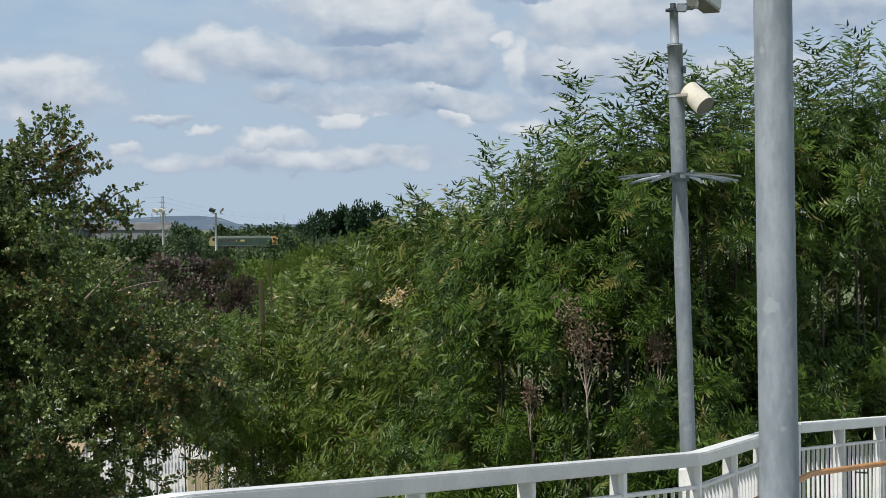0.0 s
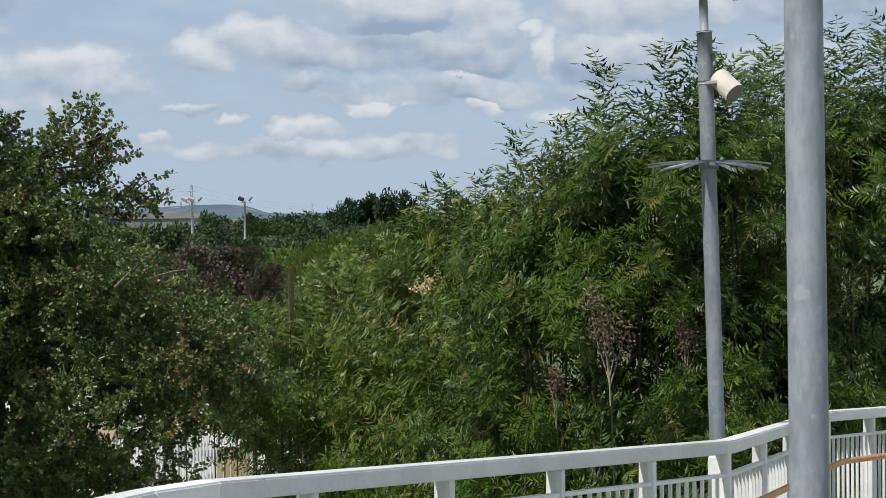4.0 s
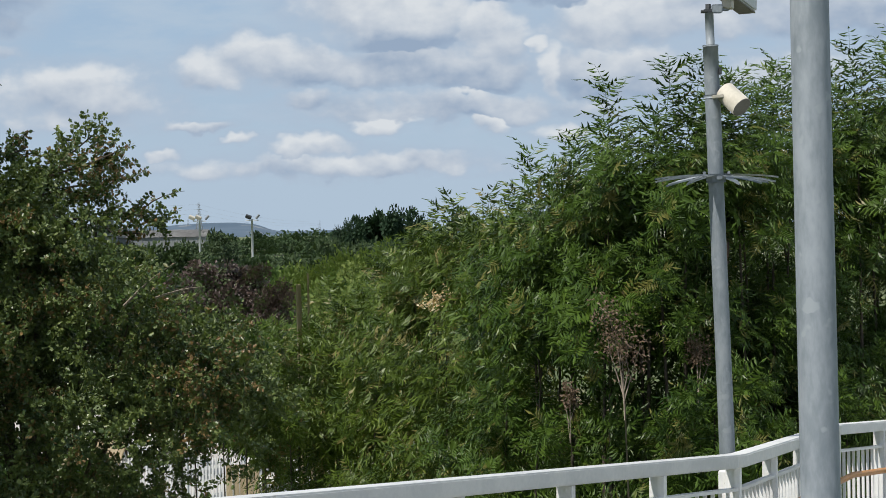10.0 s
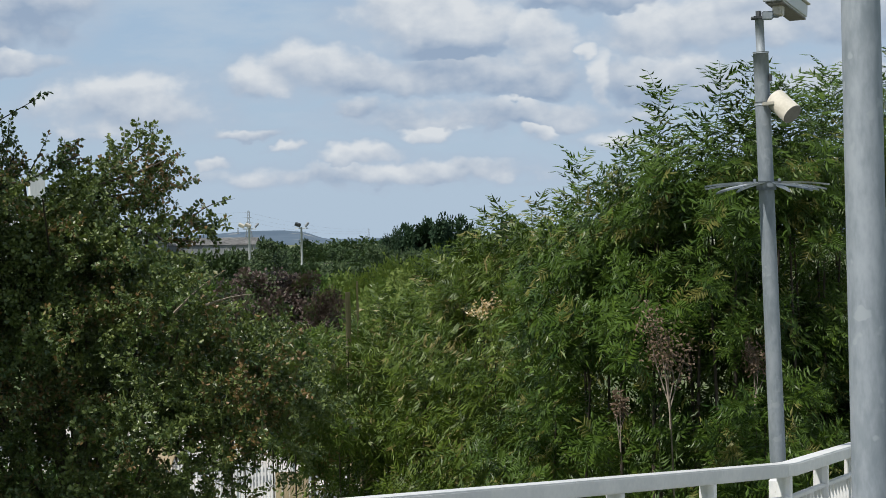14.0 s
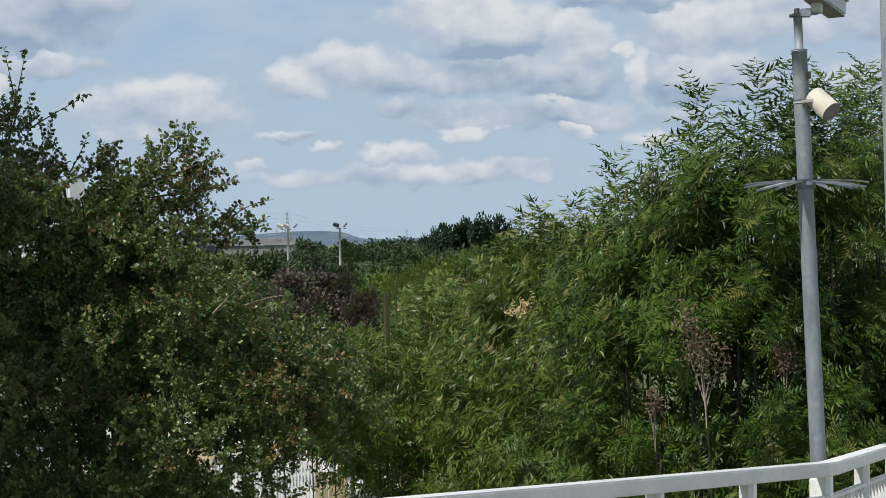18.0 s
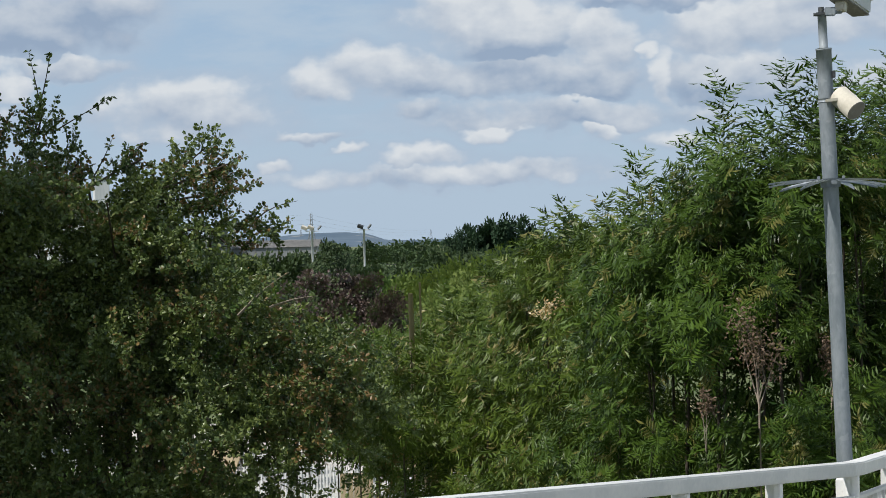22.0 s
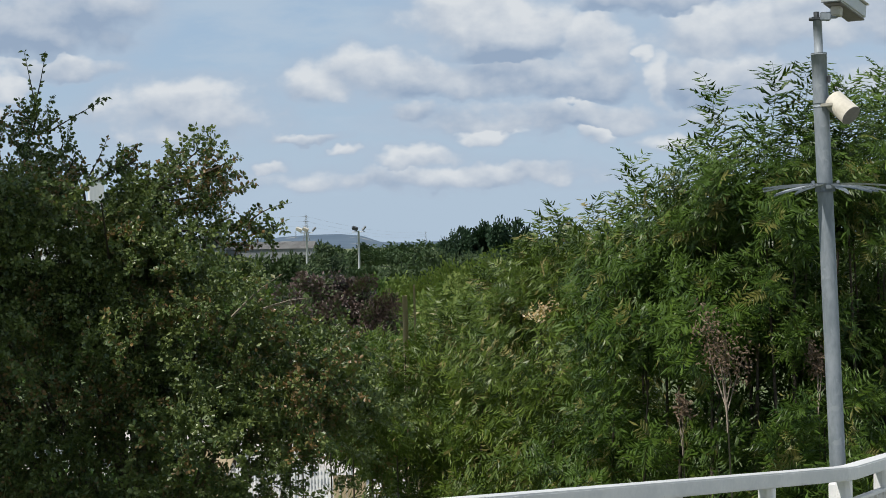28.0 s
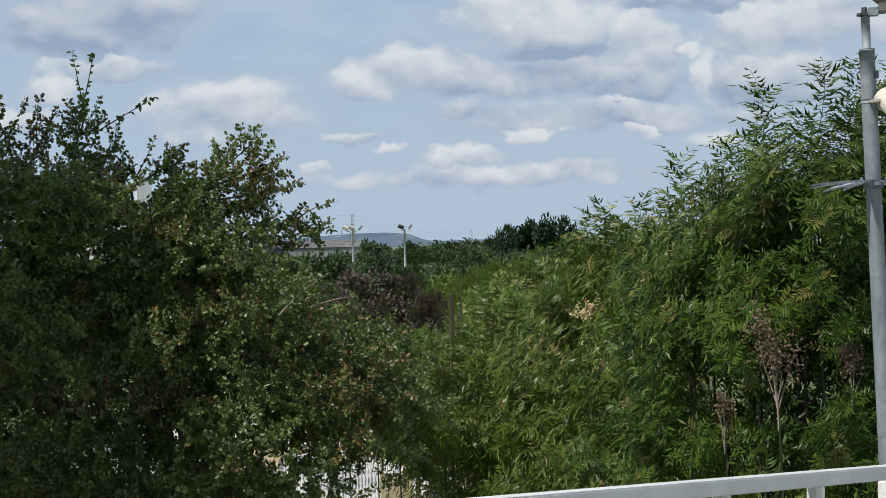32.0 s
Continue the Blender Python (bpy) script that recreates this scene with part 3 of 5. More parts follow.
def compound_leaf(verts, faces, base, way, rng, length, pairs, size, width=0.31, sag=1.0):
    """A feathered leaf, one piece: an arching rib with pairs of narrow leaflets that lie in one drooping plane."""
    up = Vector((0, 0, 1))
    side = way.cross(up)
    side = side.normalized() if side.length > 0.05 else Vector((1, 0, 0))
    roll = rng.uniform(-0.5, 0.5)
    hang = rng.uniform(0.15, 0.6) * sag
    p, d = base.copy(), way.copy()
    step = length / (pairs + 1)
    rib = []
    for i in range(pairs + 2):
        rib.append(len(verts))
        verts.extend([tuple(p), tuple(p + side * 0.003 - up * 0.002)])
        if i:
            faces.append((rib[i - 1], rib[i - 1] + 1, rib[i] + 1, rib[i]))
        if 0 < i <= pairs:
            for s in (-1, 1):
                lw = (side * s * 0.8 + d * 0.55 - up * (hang + s * roll * 0.5 + rng.uniform(-0.3, 0.3))).normalized()
                ls = lw.cross(up + side * (roll * 0.6 + rng.uniform(-0.25, 0.25))).normalized()
                grow = size * (0.8 + 0.35 * math.sin(math.pi * (i + 0.5) / (pairs + 1))) * rng.uniform(0.85, 1.1)
                leaf_blade(verts, faces, p, lw, ls, grow, grow * width, rng.uniform(0.1, 0.22), rng.uniform(0.05, 0.4), rib[i])
        p, d = p + d * step, (d - up * rng.uniform(0.12, 0.28) * sag).normalized()
    leaf_blade(verts, faces, Vector(verts[rib[-1]]), (d - up * 0.2).normalized(), side, size * 1.1, size * width, 0.15, 0.1, rib[-1])


def ash_spray(seed, length=0.8, leaves=20, size=0.105, pairs=5, tight=0.65, width=0.35, sag=1.0):
    """A side shoot along +z that carries feathered leaves all round, denser towards its tip."""
    rng = random.Random(seed)
    verts, faces = [], []
    p, d = Vector((0, 0, 0)), Vector((rng.uniform(-0.1, 0.1), rng.uniform(-0.1, 0.1), 1)).normalized()
    stops = [p]
    for i in range(6):
        d = (d + Vector((rng.uniform(-0.12, 0.12), rng.uniform(-0.12, 0.12), 0))).normalized()
        stops.append(stops[-1] + d * length / 6)
    for i in range(6):
        stick(verts, faces, stops[i], stops[i + 1], 0.008 * (1 - i / 7), 0.008 * (1 - (i + 1) / 7))
    for k in range(leaves):
        t = 0.18 + 0.82 * (k + 0.5) / leaves
        i = min(int(t * 6), 5)
        at = stops[i].lerp(stops[i + 1], t * 6 - i)
        a = 2.4 * k + rng.uniform(-0.4, 0.4)
        spread = 1.0 - tight * t
        way = Vector((math.cos(a) * spread, math.sin(a) * spread, 0.35 + 0.55 * t)).normalized()
        compound_leaf(verts, faces, at, way, rng, rng.uniform(0.25, 0.36) * (1.1 - 0.25 * t), pairs, size * rng.uniform(0.85, 1.15), width, sag)
    return soup((verts, faces), "leafy_shoot", ASH)


def hawthorn_spray(seed, leaves=80, length=0.24):
    """A crooked twig with small lobed leaves in tufts."""
    rng = random.Random(seed)
    verts, faces = [], []
    tips = [(Vector((0, 0, 0)), Vector((0, 0, 1)), length, 0.005)]
    anchors = []
    while tips:
        p, d, l, r = tips.pop()
        for i in range(4):
            d = (d + Vector([rng.uniform(-0.35, 0.35) for _ in range(3)])).normalized()
            q = p + d * l / 4
            stick(verts, faces, p, q, r * (1 - i / 5), r * (1 - (i + 1) / 5))
            anchors.append((q, d))
            if l > 0.2 and rng.random() < 0.8:
                tips.append((q, (d + Vector([rng.uniform(-0.9, 0.9) for _ in range(3)])).normalized(), l * 0.5, r * 0.6))
            p = q
    for k in range(leaves):
        p, d = anchors[rng.randrange(len(anchors))]
        way = (d * 0.3 + Vector([rng.uniform(-1, 1) for _ in range(3)])).normalized()
        side = way.orthogonal().normalized()
        side = (side * math.cos(k) + way.cross(side) * math.sin(k)).normalized()
        size = rng.uniform(0.019, 0.036)
        base = p + way * 0.008
        up = way.cross(side)
        i = len(verts)
        outline = [(0, 0), (0.5, 0.36), (0.62, 0.2), (0.86, 0.3), (1.0, 0.0), (0.86, -0.3), (0.62, -0.2), (0.5, -0.36)]
        verts.extend(tuple(base + way * size * x + side * size * y + up * (abs(y) * 0.25 * size)) for x, y in outline)
        faces.append((i, i + 1, i + 2, i + 4))
        faces.append((i + 2, i + 3, i + 4))
        faces.append((i, i + 4, i + 6, i + 7))
        faces.append((i + 4, i + 5, i + 6))
    return soup((verts, faces), "leafy_twig", HAW)


def clump_mesh(seed, name, mat, blobs=13, leaves=1500, size=0.05, tall=1.0):
    """An uneven crown about one metre in half width: many leaf faces gathered on overlapping boughs."""
    rng = random.Random(seed)
    centres = []
    for k in range(blobs):
        a, z = rng.uniform(0, 2 * math.pi), rng.uniform(-1.0, 0.75)
        reach = rng.uniform(0.15, 0.68) * math.sqrt(max(0.4, 1 - z * z))
        centres.append((Vector((reach * math.cos(a), reach * math.sin(a), z * tall)), rng.uniform(0.24, 0.44)))
    verts, faces = [], []
    for k in range(leaves):
        c, r = centres[rng.randrange(blobs)]
        d = Vector([rng.gauss(0, 1) for _ in range(3)]).normalized()
        if d.z < -0.3:
            d.z *= -0.5
        p = c + d * r * (rng.random() ** 0.3) * (1 + 0.25 * noise.noise(d * 3 + c * 5))
        way = (d + Vector([rng.uniform(-1, 1) for _ in range(3)])).normalized()
        side = way.orthogonal().normalized()
        s = size * rng.uniform(0.6, 1.4)
        leaf_blade(verts, faces, p, way, side, s * 1.4, s * 0.9, 0.15)
    return soup((verts, faces), name, mat)


ASH_SPRAYS = [ash_spray(s, 0.8, 17, 0.112, 5, 0.65, 0.25) for s in range(1, 7)]
ASH_LEADERS = [ash_spray(s, 1.05, 24, 0.115, 4, 0.42, 0.25, 0.8) for s in range(21, 24)]
FINE_SPRAYS = []
for s in range(31, 35):
    FINE_SPRAYS.append(ash_spray(s, 0.75, 15, 0.14, 4, 0.65, 0.2))
    FINE_SPRAYS[-1].materials[0] = ASH_FAR
HAW_SPRAYS = [hawthorn_spray(s) for s in range(41, 49)]
HAW_TUFTS = [hawthorn_spray(s, 30, 0.13) for s in range(51, 57)]
SWAYING = []

# front of the thicket: azimuth, distance, elevation of the tip
ASH_LINE = [(-3.9, 30, -4.8), (-3.2, 30.5, -3.3), (-2.5, 30, -2.3), (-1.7, 29, -1.7), (-0.8, 28, -1.3), (0.1, 26, -0.8), (0.8, 25.3, 0.1), (1.4, 25, 0.75), (2.2, 24, 1.0),
            (3.0, 23, 1.3), (3.8, 21.5, 1.55), (4.6, 19.8, 1.8), (5.4, 19, 2.2), (6.1, 18.2, 2.9), (6.9, 17.6, 3.7), (7.7, 17.4, 3.6), (8.5, 17, 4.2),
            (9.4, 17.2, 4.2), (10.3, 17.4, 4.5), (11.1, 17.6, 4.7), (11.9, 17.8, 5.0), (12.7, 18.0, 5.0), (13.5, 18.3, 4.9), (14.2, 18.5, 5.2), (15.0, 18.7, 5.3),
            (15.7, 18.9, 5.6), (16.4, 19.1, 5.6), (17.2, 19.4, 5.2), (18.1, 19.8, 5.3), (19.0, 20.3, 4.9)]
LEADERS = [(4.5, 19.0, 2.55), (5.71, 18.4, 3.1), (6.97, 17.4, 4.65), (8.38, 17.2, 5.1), (9.4, 17.0, 5.55), (9.85, 17.3, 4.8), (11.0, 17.2, 5.0), (12.1, 17.4, 5.45), (14.7, 18.2, 5.5), (15.7, 18.4, 5.85)]


# shaded hollows of the thicket, where no bough reaches out: azimuth, elevation, half sizes
HOLLOWS = [(10.4, -2.0, 1.4, 1.1), (5.4, -5.2, 1.1, 1.1), (8.7, -4.9, 1.0, 0.7), (7.4, -0.9, 0.7, 0.6), (3.4, -3.3, 0.6, 0.4), (12.8, -1.0, 0.8, 1.1), (15.2, -3.2, 1.3, 1.0)]


def in_hollow(p):
    az = math.degrees(math.atan2(p.x, p.y))
    el = math.degrees(math.atan2(p.z - EYE_Z, math.hypot(p.x, p.y)))
    return any(((az - a) / w) ** 2 + ((el - e) / h) ** 2 < 1 for a, e, w, h in HOLLOWS)


def ash_tree(az, d, el, sprays, seed, fine=False, low=4.3, reach=0.55, leader=True, deep=False, name="ash_tree", label="young ash tree with dense feathery green leaves"):
    rng = random.Random(seed)
    top = spot(az, el, d)
    base = Vector((top.x + rng.uniform(-0.3, 0.3), top.y + rng.uniform(-0.2, 0.3), -0.1))
    tree = thing(name, label, "tree", base, "thicket of young trees")
    tip = top - base
    tip.z -= 0.92 if leader else 0.45
    stem = [Vector((0, 0, 0)), Vector((tip.x * 0.2 + rng.uniform(-0.1, 0.1), tip.y * 0.2, tip.z * 0.35)), Vector((tip.x * 0.6, tip.y * 0.6 + rng.uniform(-0.1, 0.1), tip.z * 0.7)), tip]
    part("trunk", tube(stem, [0.03, 0.025, 0.018, 0.006], 6), BARK, tree, smooth=True)
    pool = FINE_SPRAYS if fine else ASH_SPRAYS

    def along(z):
        t = z / tip.z
        for (t0, p), (t1, q) in zip(((0, stem[0]), (0.35, stem[1]), (0.7, stem[2])), ((0.35, stem[1]), (0.7, stem[2]), (1.0, stem[3]))):
            if t <= t1:
                return p.lerp(q, (t - t0) / (t1 - t0))
        return tip

    for k in range(sprays):
        t = (k + rng.random()) / sprays
        z = low + (tip.z - 0.12 - low) * t
        a = 2.4 * k + rng.uniform(-0.5, 0.5)
        lift = rng.uniform(0.15, 0.7) + 0.5 * t
        way = Vector((math.cos(a), math.sin(a), lift)).normalized()
        out = reach * (1 - 0.55 * t) * rng.uniform(0.2, 1.0)
        at = along(z) + Vector((math.cos(a), math.sin(a), 0.35)) * out
        s = rng.uniform(0.75, 1.15) * (1 - (0.2 if fine else 0.42) * t)
        m = aim(at, at + way) @ pose(0, 0, 0, 0, 0, rng.uniform(0, 360)) @ Matrix.Diagonal((s, s, s, 1))
        if not deep and in_hollow(base + at):
            continue
        bough = part("bough", pool[rng.randrange(len(pool))], None, tree, m=m)
        tagged(bough, kind="stuff")
        if k % 3 == 0 and t > 0.35:
            SWAYING.append((bough, 2.2 + 1.5 * t, rng.random()))
    if leader:
        for j in range(2):
            s = rng.uniform(0.82, 0.95) * (1.0 if j == 0 else 0.62)
            at = tip - Vector((0, 0, 0.05 + 0.25 * j)) + Vector((rng.uniform(-0.15, 0.15), rng.uniform(-0.15, 0.15), 0)) * j
            m = aim(at, at + Vector((rng.uniform(-0.08, 0.1), rng.uniform(-0.1, 0.1), 1))) @ pose(0, 0, 0, 0, 0, rng.uniform(0, 360)) @ Matrix.Diagonal((s, s, s, 1))
            shoot = part("leading_shoot", ASH_LEADERS[rng.randrange(3)] if not fine else pool[0], None, tree, m=m)
            tagged(shoot, kind="stuff")
            SWAYING.append((shoot, 3.2, rng.random()))
    return tree


def build_thicket():
    for k, (az, d, el) in enumerate(ASH_LINE):
        fine = az < 4.2
        ash_tree(az, d, el + (0.55 if fine else -0.35), 46 if fine else 38, 100 + k, fine, low=spot(az, -3.6 if 5.7 < az < 8.2 else -6.4 if az < -2.9 else -9.5, d).z - 0.4, name="willow_sapling" if fine else "ash_tree",
                 label="bushy sapling with narrow olive-green leaves" if fine else "young ash tree with dense feathery green leaves")
    # behind, filling the gaps between the stems
    for k, (az, d, el) in enumerate(ASH_LINE):
        if k % 2:
            continue
        fine = az < 4.2
        ash_tree(az + 0.45, d + 1.4, el - (1.7 if 4.2 < az < 8.2 else 0.6), 44 if 4.2 < az < 8.2 else 34, 200 + k, fine, low=spot(az, -3.5, d).z if 5.3 < az < 8.2 else 3.8, reach=0.7, leader=False, name="willow_sapling" if fine else "ash_tree",
                 label="bushy sapling with narrow olive-green leaves" if fine else "young ash tree standing behind others in the thicket")
    for k, (az, d, el) in enumerate(ASH_LINE):
        if k % 2 == 0:
            continue
        ash_tree(az + 0.3, d + 2.8, el - (2.2 if 4.2 < az < 8.2 else 1.0), 44 if 4.2 < az < 8.2 else 30, 400 + k, az < 3.2, low=spot(az, -3.2, d).z if 4.2 < az < 8.2 else 3.6, reach=0.8, leader=False, deep=True, name="ash_tree", label="young ash tree standing deep in the thicket")
    # slender leaders standing clear of the mass
    for k, (az, d, el) in enumerate(LEADERS):
        ash_tree(az, d, el - 0.15, 13, 500 + k, False, low=spot(az, el - 5.8, d).z, reach=0.26, label="slender ash stem standing clear of the thicket")
    # lower saplings in front, with the dark hollow left open
    for k, (az, d, el) in enumerate(((-3.2, 26, -4.8), (-2.85, 27, -2.6), (-2.6, 27.5, -4.6), (-1.5, 26.5, -4.2), (-0.4, 25.5, -3.6), (0.7, 23.5, -3.2), (1.8, 22, -2.8), (2.8, 20.5, -2.4), (3.8, 19, -2.2), (4.8, 17.8, -3.0),
                                     (10.2, 16.4, -4.4), (11.6, 17.0, -3.2), (14.2, 17.5, -3.4), (16.6, 18.5, -2.5))):
        ash_tree(az, d, el, 26, 300 + k, az < 3.2, low=spot(az, -6.3 if az < -2.8 else -10.5, d).z - 0.3, reach=0.6, leader=False, name="ash_sapling", label="low leafy sapling in front of the thicket")


build_thicket()


def build_hawthorn():
    rng = random.Random(77)
    base = Vector((-2.6, 12.2, -0.1))
    tree = thing("hawthorn_tree", "old hawthorn with small lobed leaves turning rusty brown", "tree", base)
    # boughs of the open upper crown: their lines (azimuth, elevation), twigs and spread
    boughs = [
        ([(-11.03, 0.04), (-9.89, 0.79), (-8.65, 1.05), (-7.61, 0.88), (-6.94, 0.53)], 64, 0.075),
        ([(-11.71, 1.50), (-10.67, 2.41), (-9.84, 3.03), (-9.05, 3.69)], 60, 0.085),
        ([(-10.79, 1.90), (-9.66, 2.04), (-8.83, 2.13), (-8.20, 2.38)], 50, 0.085),
        ([(-10.68, 2.29), (-9.23, 2.76), (-8.50, 3.06)], 38, 0.080),
        ([(-12.81, 2.19), (-11.89, 2.74), (-11.17, 3.04)], 26, 0.060),
        ([(-9.06, 0.83), (-8.66, 0.40), (-7.73, 0.33)], 18, 0.055),
        ([(-10.50, 0.86), (-9.67, 1.46), (-9.05, 1.56)], 20, 0.065),
        ([(-11.60, 1.40), (-11.51, 1.60), (-10.68, 2.26)], 46, 0.090),
        ([(-14.43, 1.44), (-13.81, 2.56), (-13.39, 3.58)], 46, 0.085),
        ([(-14.92, 1.65), (-14.49, 3.48), (-14.06, 4.70)], 56, 0.100),
        ([(-13.94, 1.33), (-13.52, 2.14), (-13.09, 3.06)], 34, 0.080),
        ([(-16.30, 1.67), (-15.78, 3.19), (-15.27, 4.10)], 46, 0.130),
        ([(-17.85, 2.00), (-17.15, 3.20), (-16.54, 4.10)], 46, 0.160),
    ]
    # openings low in the crown: azimuth, elevation, half width, half height
    gaps = [(-12.42, 1.8, 0.55, 0.5), (-6.18, -7.34, 1.25, 0.80), (-8.33, -6.35, 0.50, 0.68), (-4.45, -7.53, 0.98, 0.71)]
    fork = Vector((0.1, 0.5, 4.6))
    part("trunk", tube([(0, 0, 0), (0.06, 0.25, 2.0), fork], [0.17, 0.14, 0.11], 10), BARK, tree, smooth=True)

    def leafy(at, way, s, swing, pool=HAW_SPRAYS, back=0.11):
        # a clear hole through the upper crown
        here = base + at
        az = math.degrees(math.atan2(here.x, here.y))
        el = math.degrees(math.atan2(here.z - EYE_Z, math.hypot(here.x, here.y)))
        if ((az + 12.42) / 0.55) ** 2 + ((el - 1.75) / 0.6) ** 2 < 1:
            return
        m = aim(at, at + way) @ pose(0, 0, 0, 0, 0, rng.uniform(0, 360)) @ Matrix.Diagonal((s, s, s, 1)) @ Matrix.Translation((0, 0, -back))
        twig = part("leafy_twig", pool[rng.randrange(len(pool))], None, tree, m=m)
        if swing:
            SWAYING.append((twig, 1.2, rng.random()))

    for line, count, spread in boughs:
        d = 11.5 + rng.uniform(-0.15, 0.25)
        pts = [spot(az, el - (0.5 if az > -11 and el > 1.6 else 0.3), d + 0.05 * i) - base for i, (az, el) in enumerate(line)]
        joint = fork.lerp(pts[0], 0.6) + Vector((rng.uniform(-0.1, 0.1), 0.25, 0))
        part("limb", tube([fork, joint] + pts, [0.012, 0.009] + [0.008 * (1 - i / len(pts)) + 0.002 for i in range(len(pts))], 6), BARK, tree, smooth=True)
        count = int(count * 0.8)
        for k in range(count):
            t = (k + rng.random()) / count * (len(pts) - 1)
            i = min(int(t), len(pts) - 2)
            on = pts[i].lerp(pts[i + 1], t - i)
            off = Vector([max(-1.5, min(1.5, rng.gauss(0, 0.6))) for _ in range(3)])
            at = on + Vector((off.x * spread, off.y * 0.2, off.z * spread * 0.9))
            way = (pts[i + 1] - pts[i]).normalized() * 0.5 + off * 0.6 + Vector((0, -0.1, 0.15))
            leafy(at, way, rng.uniform(0.85, 1.2), k % 12 == 0, HAW_TUFTS, 0.06)

    def edge(el):
        """The azimuth at which the dense lower crown ends."""
        line = [(2.3, -13.4), (1.6, -11.7), (0.9, -10.6), (0.2, -9.8), (-0.3, -9.2), (-1.0, -7.6), (-2.0, -6.0), (-3.0, -4.6), (-4.0, -3.9), (-5.0, -3.9), (-5.8, -4.6), (-6.6, -5.2), (-10.0, -6.0)]
        for (e0, a0), (e1, a1) in zip(line, line[1:]):
            if el >= e1:
                return a0 + (a1 - a0) * (e0 - el) / (e0 - e1)
        return -6.0

    # layered sprays of the lower crown, each a flat tuft with its own limb
    for k in range(190):
        el = 2.1 - 11.2 * ((k * 0.618) % 1.0)
        az = edge(el) - 0.3 - (edge(el) + 18.6) * rng.random() ** 1.1
        d = rng.uniform(10.6, 11.9)
        veiled = any(((az - a) / (w + 0.45)) ** 2 + ((el - e) / (h + 0.25)) ** 2 < 1 for a, e, w, h in gaps)
        if veiled and k % 5 in (1, 3):
            continue
        open_part = az > -7.6 and el > -3.2
        centre = spot(az, el, d) - base
        if k % 5 == 0 and el > -4.5:
            root = Vector((fork.x, fork.y, min(fork.z, centre.z - 0.2)))
            part("limb", tube([root, root.lerp(centre, 0.55) + Vector((0, 0.2, -0.1)), centre], [0.02, 0.014, 0.005], 5), BARK, tree, smooth=True)
        lean = Vector((rng.uniform(-0.5, 0.7), rng.uniform(-1.0, 0.1), rng.uniform(-0.25, 0.45)))
        for j in range(6 if veiled or open_part else 12):
            v = Vector([max(-1.3, min(1.3, rng.gauss(0, 0.6))) for _ in range(3)])
            at = centre + Vector((v.x * 0.19, v.y * 0.16, v.z * 0.07 - 0.05 * v.x * v.x))
            leafy(at, lean + v * 0.7, rng.uniform(0.75, 1.1), j == 0 and k % 3 == 0)
    # the shaded inner and far side of the crown
    for k in range(400):
        el = 0.3 - 9.6 * ((k * 0.618) % 1.0)
        az = edge(el) - 1.2 - (edge(el) + 17.6) * rng.random()
        if any(((az - a) / (w + 0.5)) ** 2 + ((el - e) / (h + 0.3)) ** 2 < 1 for a, e, w, h in gaps) or (az > -9 and el > -2.6):
            continue
        at = spot(az, el, rng.uniform(12.1, 13.4)) - base
        leafy(at, Vector((rng.uniform(-1, 1), rng.uniform(-1, 1), rng.uniform(-0.4, 0.8))), rng.uniform(1.1, 1.5), False)
    # long bare-ended shoots against the sky
    def shoot(a, b, leaves, radius=0.006, bend=0.04, mat=BARK):
        p, q = spot(*a) - base, spot(*b) - base
        mid = p.lerp(q, 0.5) + Vector((rng.uniform(-bend, bend), 0, rng.uniform(0.3, 1) * bend))
        stops = [p.lerp(mid, t).lerp(mid.lerp(q, t), t) for t in (0, 0.25, 0.5, 0.75, 1.0)]
        verts, faces = [], []
        for i in range(4):
            stick(verts, faces, stops[i], stops[i + 1], radius * (1 - i / 5), radius * (1 - (i + 1) / 5))
        wood = part("shoot", soup((verts, faces), "shoot", mat), None, tree)
        verts, faces = [], []
        for k in range(leaves):
            t = rng.uniform(0.25, 1.0) * 4
            i = min(int(t), 3)
            at = stops[i].lerp(stops[i + 1], t - i)
            way = Vector([rng.uniform(-1, 1) for _ in range(3)]).normalized()
            leaf_blade(verts, faces, at, way, way.orthogonal().normalized(), rng.uniform(0.028, 0.045), 0.026, 0.2)
        if leaves:
            part("shoot_leaves", soup((verts, faces), "shoot_leaves", HAW), None, wood)

    shoot((-14.14, 4.14, 11.6), (-14.52, 6.13, 11.6), 16)
    shoot((-14.24, 4.40, 11.6), (-13.87, 6.13, 11.6), 14)
    shoot((-13.78, 3.68, 11.6), (-11.97, 4.72, 11.6), 30)
    shoot((-7.61, 0.85, 11.6), (-6.33, 1.35, 11.6), 16)
    shoot((-12.71, 2.13, 11.6), (-12.03, 3.46, 11.6), 14)
    shoot((-16.56, 3.50, 11.6), (-17.01, 4.81, 11.6), 18)
    shoot((-11.27, 2.94, 11.6), (-10.91, 3.25, 11.6), 8)
    shoot((-8.30, -2.21, 10.6), (-6.66, -0.89, 10.6), 10, 0.010, 0.06, PALE_BARK)
    shoot((-7.31, -1.98, 10.6), (-5.79, -1.67, 10.6), 4, 0.009, 0.06, PALE_BARK)
    shoot((-6.6, -7.6, 11.3), (-6.5, -4.6, 11.5), 0, 0.016, 0.02)
    shoot((-8.6, -5.6, 11.4), (-7.8, -7.4, 11.4), 0, 0.02, 0.02)


build_hawthorn()


